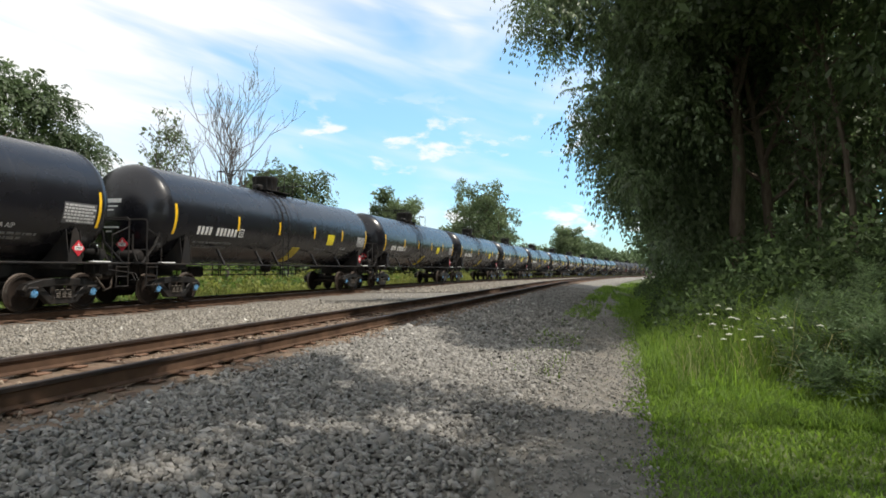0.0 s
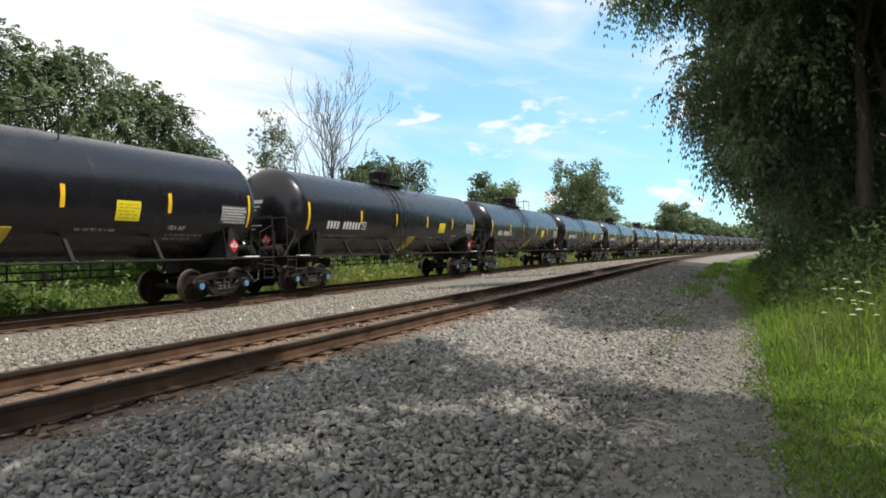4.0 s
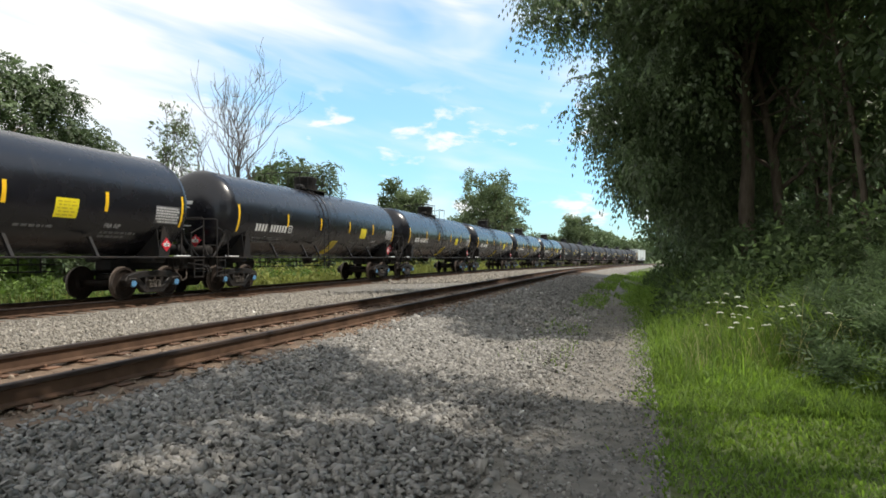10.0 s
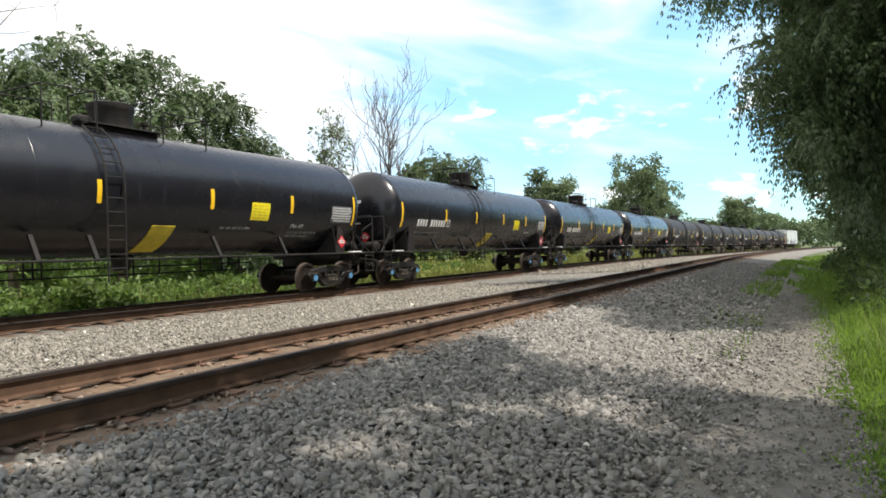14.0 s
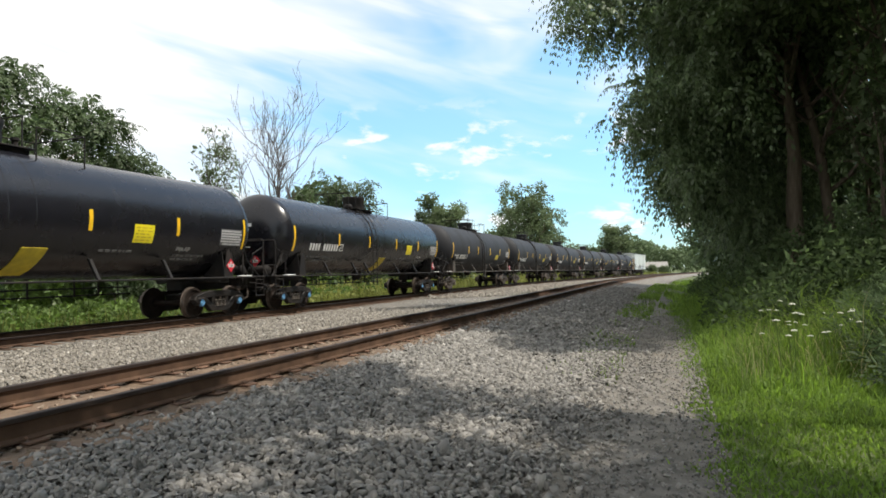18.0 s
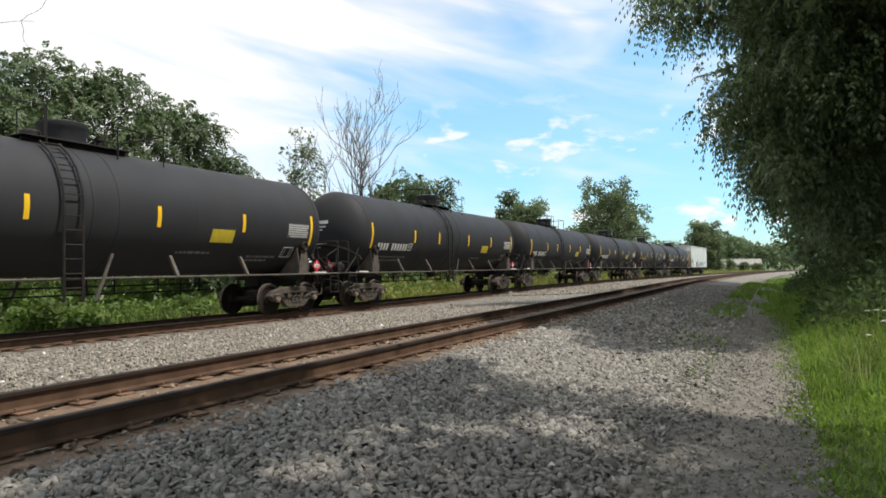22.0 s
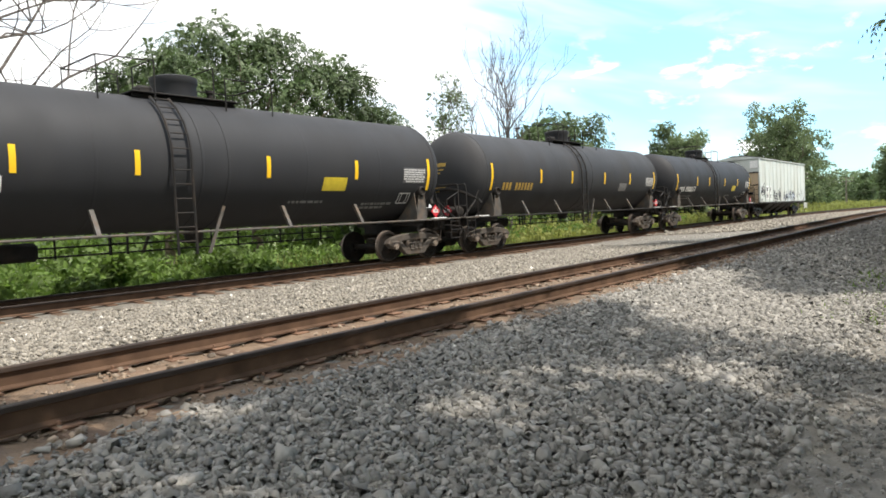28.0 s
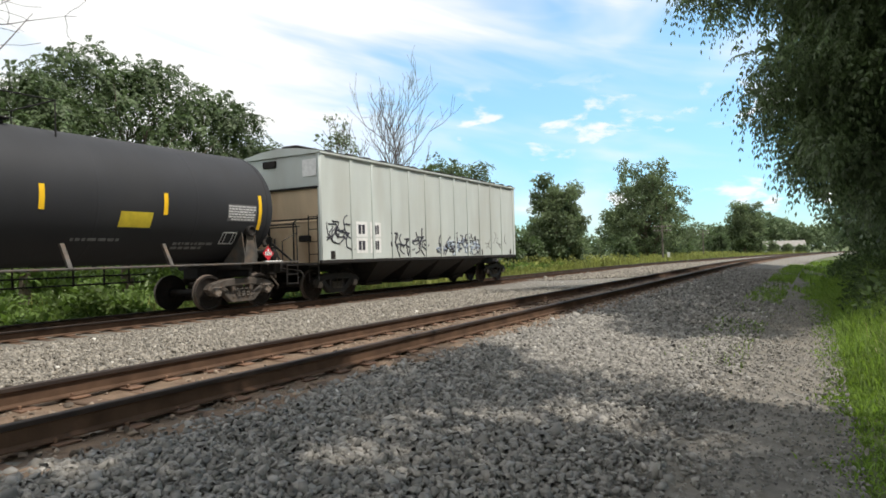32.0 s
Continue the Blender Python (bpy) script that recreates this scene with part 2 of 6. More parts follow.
M_MEADOW = mat("meadow_grass", (0.20, 0.215, 0.07), 0.7, vary=0.3, scale=0.35, island=0.4, translucent=0.4, spec=0.2)
M_WEED = mat("weed_leaf", (0.11, 0.165, 0.045), 0.65, vary=0.25, scale=0.8, island=0.45, translucent=0.4, spec=0.3)
M_LEAF = mat("dark_locust_leaf", (0.12, 0.165, 0.080), 0.45, vary=0.3, scale=0.5, island=0.45, translucent=0.42, spec=0.55)
M_LEAF2 = mat("green_tree_leaf", (0.075, 0.108, 0.046), 0.55, vary=0.3, scale=0.35, island=0.45, translucent=0.32, spec=0.4)
M_FERN = mat("feathery_weed_leaf", (0.10, 0.142, 0.072), 0.7, vary=0.3, scale=0.7, island=0.45, translucent=0.35, spec=0.15)
# leaf colour lightened, with the haze of distance put into it
M_LEAF3 = mat("hazed_grey_green_leaf", (0.125, 0.16, 0.085), 0.6, vary=0.3, scale=0.3, island=0.45, translucent=0.45, spec=0.3)
M_FARWOOD = mat("far_wood_leaf", (0.12, 0.16, 0.085), 0.7, vary=0.35, scale=0.05, island=0.4, translucent=0.2, spec=0.2)
M_BARK = mat("tree_bark", (0.15, 0.118, 0.088), 0.9, vary=0.3, scale=4, bump=0.03, bscale=16, stretch=(3, 3, 0.5))
M_DEADBARK = mat("bleached_dead_wood", (0.092, 0.078, 0.068), 0.85, vary=0.25, scale=5, stretch=(3, 3, 0.5))
M_FLOWER = mat("white_umbel_flower", (0.75, 0.75, 0.68), 0.7, vary=0.1, translucent=0.2)
M_POLE = mat("weathered_pole_wood", (0.14, 0.12, 0.10), 0.9, vary=0.3, scale=3, stretch=(3, 3, 0.4))
M_SHEDROOF = mat("grey_shingle_roof", (0.25, 0.24, 0.22), 0.9, vary=0.15, scale=1)
M_SHEDWALL = mat("white_shed_wall", (0.62, 0.63, 0.60), 0.8, vary=0.12, scale=0.8)
M_DIRT = mat("rusty_track_dirt", (0.17, 0.115, 0.075), 0.95, vary=0.3, scale=6, bump=0.03, bscale=30, dirt=(0.10, 0.08, 0.063), dscale=3, damount=0.7)
M_CHIP = mat("dirty_brown_chips", (0.20, 0.155, 0.115), 0.9, vary=0.2, scale=9, island=0.6)
M_THATCH = mat("dry_lawn_thatch", (0.15, 0.105, 0.06), 0.9, vary=0.3, scale=3, island=0.4, translucent=0.2, spec=0.1)
M_SEED = mat("pale_grass_seedhead", (0.30, 0.29, 0.15), 0.8, vary=0.25, scale=3, island=0.4, translucent=0.35, spec=0.1)
# undergrowth leaves, with the wood's shade put into a darker, duller colour
M_UNDER = mat("shaded_undergrowth_leaf", (0.066, 0.095, 0.042), 0.75, vary=0.35, scale=0.6, island=0.45, translucent=0.35, spec=0.12)
M_BROWNLEAF = mat("browning_leaf", (0.155, 0.13, 0.07), 0.7, vary=0.35, scale=1.2, island=0.5, translucent=0.35, spec=0.2)
M_STONEWHITE = mat("white_quartz_stone", (0.50, 0.48, 0.44), 0.8, vary=0.15, scale=9, island=0.3)
M_HAY = mat("dry_straw", (0.38, 0.32, 0.2), 0.9, vary=0.3, scale=20)


# ---- mesh helpers ----
class Geo:
    """Collects vertices and faces of simple solids."""

    def __init__(self):
        self.v, self.f = [], []

    def add(self, v, f):
        n = len(self.v)
        self.v += [tuple(p) for p in v]
        self.f += [tuple(i + n for i in q) for q in f]
        return self

    def box(self, c, s, bevel=0.0, m=None):
        """A box with chamfered edges, centre c and size s, turned by the 3x3 matrix m."""
        h = [a / 2 for a in s]
        b = min(bevel or min(s) * 0.12, min(h) * 0.9)
        v, at = [], {}
        for sx in (-1, 1):
            for sy in (-1, 1):
                for sz in (-1, 1):
                    for ax in range(3):
                        p = [sx * (h[0] - b), sy * (h[1] - b), sz * (h[2] - b)]
                        p[ax] = (sx, sy, sz)[ax] * h[ax]
                        at[sx, sy, sz, ax] = len(v)
                        v.append(p)
        f = []
        for ax in range(3):
            o = [a for a in range(3) if a != ax]
            for sg in (-1, 1):
                def k(a, b2, ax=ax, o=o, sg=sg):
                    t = [0, 0, 0]
                    t[ax], t[o[0]], t[o[1]] = sg, a, b2
                    return t
                q = [at[(*k(a, b2), ax)] for a, b2 in ((-1, -1), (1, -1), (1, 1), (-1, 1))]
                f.append(q if (sg > 0) != (ax == 1) else q[::-1])
        for ax in range(3):
            o = [a for a in range(3) if a != ax]
            for s1 in (-1, 1):
                for s2 in (-1, 1):
                    t1, t2 = [0, 0, 0], [0, 0, 0]
                    t1[ax], t2[ax] = -1, 1
                    for t in (t1, t2):
                        t[o[0]], t[o[1]] = s1, s2
                    f.append([at[(*t1, o[0])], at[(*t2, o[0])], at[(*t2, o[1])], at[(*t1, o[1])]])
        for sx in (-1, 1):
            for sy in (-1, 1):
                for sz in (-1, 1):
                    f.append([at[sx, sy, sz, a] for a in range(3)])
        c = Vector(c)
        v = [(m @ Vector(p) if m else Vector(p)) + c for p in v]
        return self.add(v, f)

    def tube(self, pts, r, n=6, closed_ends=True, r2=None):
        """A round bar along the points; r may be a list of radii."""
        pts = [Vector(p) for p in pts]
        rs = r if isinstance(r, (list, tuple)) else [r] * len(pts)
        v, f, up = [], [], None
        for i, p in enumerate(pts):
            d = (pts[min(i + 1, len(pts) - 1)] - pts[max(i - 1, 0)]).normalized()
            if up is None:
                up = d.orthogonal().normalized()
            a = (up - d * up.dot(d)).normalized()
            b = d.cross(a)
            up = a
            for k in range(n):
                w = 2 * math.pi * k / n
                v.append(p + (a * math.cos(w) + b * math.sin(w)) * rs[i])
        for i in range(len(pts) - 1):
            for k in range(n):
                a, b = i * n + k, i * n + (k + 1) % n
                f.append((a, b, b + n, a + n))
        if closed_ends:
            f.append(tuple(range(n))[::-1])
            f.append(tuple(len(v) - n + k for k in range(n)))
        return self.add(v, f)

    def lathe(self, prof, n=24, axis="y", c=(0, 0, 0), arc=None):
        """Turns (along, radius) pairs about an axis through c."""
        v, f = [], []
        for a, r in prof:
            for k in range(n):
                w = 2 * math.pi * k / n
                u, t = r * math.cos(w), r * math.sin(w)
                p = {"x": (a, u, t), "y": (u, a, t), "z": (u, t, a)}[axis]
                v.append((p[0] + c[0], p[1] + c[1], p[2] + c[2]))
        for i in range(len(prof) - 1):
            for k in range(n):
                a, b = i * n + k, i * n + (k + 1) % n
                f.append((a, a + n, b + n, b) if axis == "y" else (a, b, b + n, a + n))
        if prof[0][1] > 1e-4:
            f.append(tuple(range(n)))
        if prof[-1][1] > 1e-4:
            f.append(tuple(len(v) - 1 - k for k in range(n)))
        return self.add(v, f)

    def prism(self, poly, x0, x1, axis="x"):
        """A flat outline (list of 2D points) given thickness along an axis."""
        n = len(poly)
        put = {"x": lambda a, p: (a, p[0], p[1]), "y": lambda a, p: (p[0], a, p[1]), "z": lambda a, p: (p[0], p[1], a)}[axis]
        v = [put(x0, p) for p in poly] + [put(x1, p) for p in poly]
        f = [tuple(range(n))[::-1], tuple(range(n, 2 * n))]
        f += [(i, (i + 1) % n, (i + 1) % n + n, i + n) for i in range(n)]
        return self.add(v, f)

    def mesh(self, name, material, smooth=0.0):
        me = bpy.data.meshes.new(name)
        me.from_pydata(self.v, [], self.f)
        bm = bmesh.new()
        bm.from_mesh(me)
        bmesh.ops.recalc_face_normals(bm, faces=bm.faces)
        bm.to_mesh(me)
        bm.free()
        me.materials.append(material)
        if smooth:
            me.polygons.foreach_set("use_smooth", [True] * len(me.polygons))
            me.set_sharp_from_angle(angle=radians(smooth))
        return me


def part(name, geo, material, parent=None, label="", smooth=40.0):
    ob = new(name, geo.mesh(name, material, smooth) if isinstance(geo, Geo) else geo)
    if parent is not None:
        ob.parent = parent
    return tagged(ob, label)


def thing(name, label, category, at=None, group="", kind=""):
    ob = new(name)
    ob.empty_display_size = 0.3
    if at is not None:
        ob.matrix_basis = at
    return tagged(ob, label, category, group, kind)


def bulk(name, V, F, material, smooth=False):
    """A mesh from numpy arrays of vertices and of equal-sized faces."""
    me = bpy.data.meshes.new(name)
    k = F.shape[1]
    me.vertices.add(len(V))
    me.vertices.foreach_set("co", np.ascontiguousarray(V, np.float32).ravel())
    me.loops.add(F.size)
    me.loops.foreach_set("vertex_index", np.ascontiguousarray(F, np.int32).ravel())
    me.polygons.add(len(F))
    me.polygons.foreach_set("loop_start", np.arange(len(F), dtype=np.int32) * k)
    me.update(calc_edges=True)
    me.validate()
    if smooth:
        me.polygons.foreach_set("use_smooth", [True] * len(F))
    me.materials.append(material)
    return me


# ---- the lie of the land ----
TRACK_NEAR, TRACK_FAR = -5.62, -14.51
RAIL_NEAR, RAIL_FAR = 0.0, -0.17
LAND_U = [-2500, -60, -24, -19, -17.3, -16.5, -12.6, -11.6, -8.0, -4.05, -3.3, -1.9, -1.2, 0, 3, 10, 60, 2500]
LAND_Z = [-1.5, -1.3, -0.95, -0.80, -0.70, -0.40, -0.38, -0.36, -0.235, -0.225, -0.31, -0.47, -0.50, -0.50, -0.46, -0.25, 0.3, 1.0]


def shift(s):
    """How far the line has curved to the right after s metres."""
    s = np.asarray(s, float)
    a = np.clip(s - 45.0, 0, 230)
    return a * a / 2100.0 + np.clip(s - 275.0, 0, 1e9) * (2 * 230 / 2100.0) * 0.35


def drop(s):
    return -0.0045 * np.clip(np.asarray(s, float) - 55.0, 0, 230)


def land(u, s):
    return np.interp(u, LAND_U, LAND_Z) + drop(s)


def on_line(centre, rail, s):
    """The pose of a thing on a track, s metres along it."""
    turn = math.degrees(math.atan2(float(shift(s + 1) - shift(s - 1)), 2.0))
    rise = math.degrees(math.atan2(float(drop(s + 1) - drop(s - 1)), 2.0))
    return pose(centre + float(shift(s)), s, rail + float(drop(s)), rise, 0, -turn)


def verge(s):
    """Where the grass begins beside the path."""
    return 0.36 - 0.03 * s + 0.07 * np.sin(s * 2.1) + 0.05 * np.sin(s * 5.3)


def sheet(name, us, ss, lift, material, rough=0.0, smooth=True, seed=0, ragged=0.0, right=None):
    rng = np.random.default_rng(seed)
    U, S = np.meshgrid(np.asarray(us, float), np.asarray(ss, float), indexing="ij")
    if ragged:
        w = np.linspace(0, 1, len(us))[:, None] ** 2
        U = U + ragged * w * (np.sin(S * 1.7) + 0.7 * np.sin(S * 4.1 + 1) + 0.5 * np.sin(S * 9.3))
    if right is not None:
        w = (U - us[0]) / (us[-1] - us[0])
        U = us[0] + w * (right(S) - us[0])
        lift = lift - 0.062 * np.clip((w - 0.72) / 0.28, 0, 1)
    Z = land(U, S) + lift + rng.normal(0, 1, U.shape) * rough
    V = np.stack([U + shift(S), S, Z], -1).reshape(-1, 3)
    n, m2 = U.shape
    idx = np.arange(n * m2).reshape(n, m2)
    F = np.stack([idx[:-1, :-1], idx[1:, :-1], idx[1:, 1:], idx[:-1, 1:]], -1).reshape(-1, 4)
    return new(name, bulk(name, V, F, material, smooth))


far_s = [-600, -300, -150, -80] + list(range(-50, 120, 2)) + list(range(120, 300, 6)) + [330, 380, 450, 600, 900, 1500, 3000]
tagged(sheet("ground", [-2500, -1200, -600, -300, -150, -90, -60, -45, -35, -28, -24, -21, -19, -17.3, -16.5, -12.6, -11.6, -8, -4.05, -3.3, -1.9, -1.2, -0.6, 0,
                        0.5, 1, 2, 3, 5, 7, 10, 15, 25, 40, 60, 120, 300, 700, 1500, 2500], far_s, -0.07, M_SOIL, 0.012),
       "flat grassy ground with weeds beside the railway", "ground", kind="structure")
tagged(sheet("ballast_bed", [-17.9, -17.3, -16.5, -15.5, -14.5, -13.5, -12.6, -11.6, -10.4, -9.2, -8, -7, -6, -5, -4.05, -3.3, -2.6, -1.9, -1.35, -1.05],
             [-60, -40, -25] + [x * 0.5 for x in range(-30, 140)] + list(range(70, 300, 3)), -0.012, M_STONEBED, 0.006, seed=2),
       "grey crushed stone ballast bed under the two tracks", "ballast", kind="structure")
tagged(sheet("path", np.linspace(-1.35, 0.5, 16), [x * 0.2 for x in range(-75, 375)], -0.018, M_PATH, 0.006, seed=3, right=lambda s: verge(s) + 0.2),
       "worn dirt and gravel path beside the track", "path", kind="structure")


tagged(sheet("crib_dirt", np.linspace(-7.0, -4.1, 14), [x * 0.25 for x in range(-40, 300)], 0.006, M_DIRT, 0.012, seed=5, ragged=0.10),
       "rust-brown dirt between the ties of the empty track", "dirt", kind="structure")


# ---- loose stones ----
ROCK_V = np.array([(x, y, z) for x in (-1, 1) for y in (-1, 1) for z in (-1, 1)], float) * 0.62
ROCK_F = np.array([(0, 1, 3, 2), (4, 6, 7, 5), (0, 4, 5, 1), (2, 3, 7, 6), (1, 5, 7, 3)])


def stones(name, label, count, u0, u1, s0, s1, size, material, seed, sink=0.25, near_bias=1.0, keep=None):
    rng = np.random.default_rng(seed)
    u = rng.uniform(u0, u1, count)
    s = s0 + (s1 - s0) * rng.uniform(0, 1, count) ** near_bias
    if keep is not None:
        k = keep(u, s, rng)
        u, s = u[k], s[k]
    n = len(u)
    r = size * rng.lognormal(0, 0.28, n)
    V = ROCK_V[None] + rng.normal(0, 0.24, (n, 8, 3))
    V = V * rng.uniform(0.6, 1.5, (n, 1, 3)) * np.array([1.1, 1.0, 0.62])
    a = rng.normal(0, 0.5, (n, 3))
    a[:, 2] = rng.uniform(0, 6.283, n)
    for ax in range(3):
        c, d = np.cos(a[:, ax])[:, None], np.sin(a[:, ax])[:, None]
        i, j = [(1, 2), (0, 2), (0, 1)][ax]
        V[..., i], V[..., j] = V[..., i] * c - V[..., j] * d, V[..., i] * d + V[..., j] * c
    V *= r[:, None, None]
    V[..., 0] += (u + shift(s))[:, None]
    V[..., 1] += s[:, None]
    V[..., 2] += (land(u, s) + r * (0.55 - sink) + rng.uniform(-0.012, 0.02, n))[:, None]
    F = (ROCK_F[None] + (np.arange(n) * 8)[:, None, None]).reshape(-1, 4)
    return tagged(new(name, bulk(name, V.reshape(-1, 3), F, material)), label, "stones", kind="stuff")


def off_ties(u, s, rng):
    """Keeps the stones off the timbers of the near track, and lets a few lie on them."""
    on = (np.abs(u - TRACK_NEAR) < 1.32) & (np.abs(((s / 0.53) % 1.0) - 0.5) < 0.24)
    patch = np.sin(s * 2.3 + 1.7 * u) + np.sin(s * 0.9 - u) + rng.normal(0, 0.5, len(u))
    inside = np.abs(u - TRACK_NEAR) < 1.25
    return ~(on | (inside & (patch < 0.1))) | (rng.uniform(0, 1, len(u)) < 0.06)


def thin_out(u, s, rng):
    edge = -4.22 + 0.12 * np.sin(s * 1.9) + 0.09 * np.sin(s * 4.7) + rng.normal(0, 0.05, len(u))
    return (rng.uniform(0, 1, len(u)) < np.clip((-0.75 - u) / 1.5, 0.04, 1.0)) & ((u > edge) | (rng.uniform(0, 1, len(u)) < 0.12))


stones("ballast_stones", "loose grey crushed stones on the track shoulder", 68000, -4.5, -0.5, 0.2, 13.0, 0.0235, M_STONE, 11, sink=0.36, near_bias=1.05, keep=thin_out)
stones("shoulder_stones", "loose grey crushed stones along the track shoulder", 18000, -4.6, -0.8, 12.5, 48.0, 0.032, M_STONE, 12, sink=0.38, near_bias=1.25, keep=thin_out)
stones("rear_stones", "loose grey crushed stones on the track shoulder", 9000, -4.6, -0.7, -7.0, 0.2, 0.036, M_STONE, 17, keep=thin_out)
stones("middle_stones", "pale crushed stones between the two tracks", 50000, -12.75, -6.95, 1.5, 24.0, 0.0195, M_STONELIGHT, 13, sink=0.36, near_bias=1.2, keep=off_ties)
stones("crib_stones", "pale crushed stones between the ties", 15000, -7.0, -4.35, 0.2, 28.0, 0.020, M_CHIP, 14, keep=off_ties)
stones("far_stones", "pale crushed stones beside the far track", 9000, -13.6, -7.0, 33.0, 85.0, 0.040, M_STONELIGHT, 15, near_bias=1.2)
stones("path_stones", "small stones scattered on the dirt path", 11000, -1.6, 0.30, 1.5, 22.0, 0.012, M_STONE, 16, near_bias=1.3)
stones("quartz_stones", "scattered white quartz stones among the ballast", 700, -12.5, -0.9, 3.0, 30.0, 0.02, M_STONEWHITE, 18, sink=0.1, keep=lambda u, s, rng: np.abs(u - TRACK_NEAR) > 1.5)


# ---- the two tracks ----
RAIL_PROFILE = [(-0.074, -0.186), (-0.074, -0.172), (-0.013, -0.155), (-0.010, -0.052), (-0.037, -0.040), (-0.037, -0.007), (-0.029, 0.0),
                (0.029, 0.0), (0.037, -0.007), (0.037, -0.040), (0.010, -0.052), (0.013, -0.155), (0.074, -0.172), (0.074, -0.186)]


def rail_mesh(name, off, centre, z0, top):
    g = Geo()
    ss = [-60, -30, -15] + list(range(-8, 46, 3)) + list(range(48, 300, 6))
    n = len(RAIL_PROFILE)
    prof = [(x * 1.06, z) for x, z in RAIL_PROFILE if z > -0.045] if top else RAIL_PROFILE
    n = len(prof)
    v, f = [], []
    for s in ss:
        wob = 0.004 * math.sin(s * 0.21 + off) - 0.010 * math.exp(-((s - 19) / 4) ** 2) * (1 if off > 0 and centre > -10 else 0)
        for x, z in prof:
            v.append((centre + off + x + float(shift(s)), s, z0 + z + (0.0025 if top else 0) + float(drop(s)) + wob))
    for i in range(len(ss) - 1):
        for k in range(n if not top else n - 1):
            a, b = i * n + k, i * n + (k + 1) % n
            f.append((a, b, b + n, a + n))
    g.add(v, f)
    return g


def track(name, centre, z0, label, near):
    t = thing(name, label, "railway track", kind="structure")
    for off in (-0.7535, 0.7535):
        r = part("rail", rail_mesh("rail", off, centre, z0, False), M_RAIL, t, "rusty brown steel rail", smooth=30)
        part("rail_head", rail_mesh("rail_head", off, centre, z0, True), M_RAILTOP, r, "worn dull steel running surface", smooth=0)
    tie = Geo().box((0, 0, -0.10), (2.6, 0.225, 0.18), 0.012).mesh("tie", M_TIE)
    plate = Geo().box((0, 0, 0.006), (0.36, 0.19, 0.018), 0.004).mesh("tie_plate", M_PLATE)
    spike = Geo().box((0, 0, 0.02), (0.03, 0.03, 0.05), 0.008).mesh("spike", M_PLATE)
    rng = random.Random(7 if near else 8)
    hi = 62 if near else 50
    k = 0
    s = -6.0 + 0.265
    while s < hi:
        m = on_line(centre, z0 - 0.206, s) @ pose(rng.uniform(-0.05, 0.05), rng.uniform(-0.02, 0.02), rng.uniform(-0.012, 0.004), 0, 0, rng.uniform(-1.5, 1.5))
        o = new("tie", tie)
        o.parent, o.matrix_basis = t, m
        for off in (-0.7535, 0.7535):
            if near or off > 0:
                p = new("tie_plate", plate)
                p.parent, p.matrix_basis = o, pose(off, 0, rng.uniform(0, 0.004), 0, 0, rng.uniform(-3, 3))
                if near and s < 22:
                    for dx, dy in ((-0.095, 0.05), (0.095, -0.05)):
                        q = new("spike", spike)
                        q.parent, q.matrix_basis = o, pose(off + dx, dy, 0.008, 0, 0, rng.uniform(-20, 20))
        s += 0.53
        k += 1
    far = Geo()
    while s < 200:
        m = on_line(centre, z0 - 0.206, s)
        far.box(m @ Vector((0, 0, -0.10)), (2.6, 0.225, 0.18), 0.012)
        s += 0.53
    tagged(part("far_ties", far, M_TIE, t, "distant wooden ties", smooth=0), kind="stuff")
    return t


track("track_near", TRACK_NEAR, RAIL_NEAR, "empty rusty track on rotten wooden ties", True)
track("track_far", TRACK_FAR, RAIL_FAR, "track that carries the freight train", False)


# ---- the train ----
TANK_R, TANK_Z = 1.49, 2.73


def wheelset_geo():
    g = Geo()
    for sg in (-1, 1):
        prof = [(0.70, 0.30), (0.685, 0.475), (0.715, 0.48), (0.725, 0.457), (0.82, 0.452), (0.825, 0.39), (0.79, 0.37), (0.765, 0.20), (0.83, 0.14), (0.83, 0.0)]
        g.lathe([(sg * a, r) for a, r in [(0.66, 0.0), (0.66, 0.14), (0.705, 0.2)] + prof[1:]], 28, "x")
    g.lathe([(-1.0, 0.0), (-1.0, 0.075), (-0.6, 0.09), (0.6, 0.09), (1.0, 0.075), (1.0, 0.0)], 10, "x")
    return g


def cap_geo():
    g = Geo()
    for sg in (-1, 1):
        g.lathe([(sg * 1.0, 0.09), (sg * 1.13, 0.105), (sg * 1.145, 0.09), (sg * 1.15, 0.0)], 14, "x")
        for k in range(3):
            w = k * 2.094
            g.box((sg * 1.158, 0.06 * math.cos(w), 0.06 * math.sin(w)), (0.022, 0.034, 0.034), 0.006)
    return g


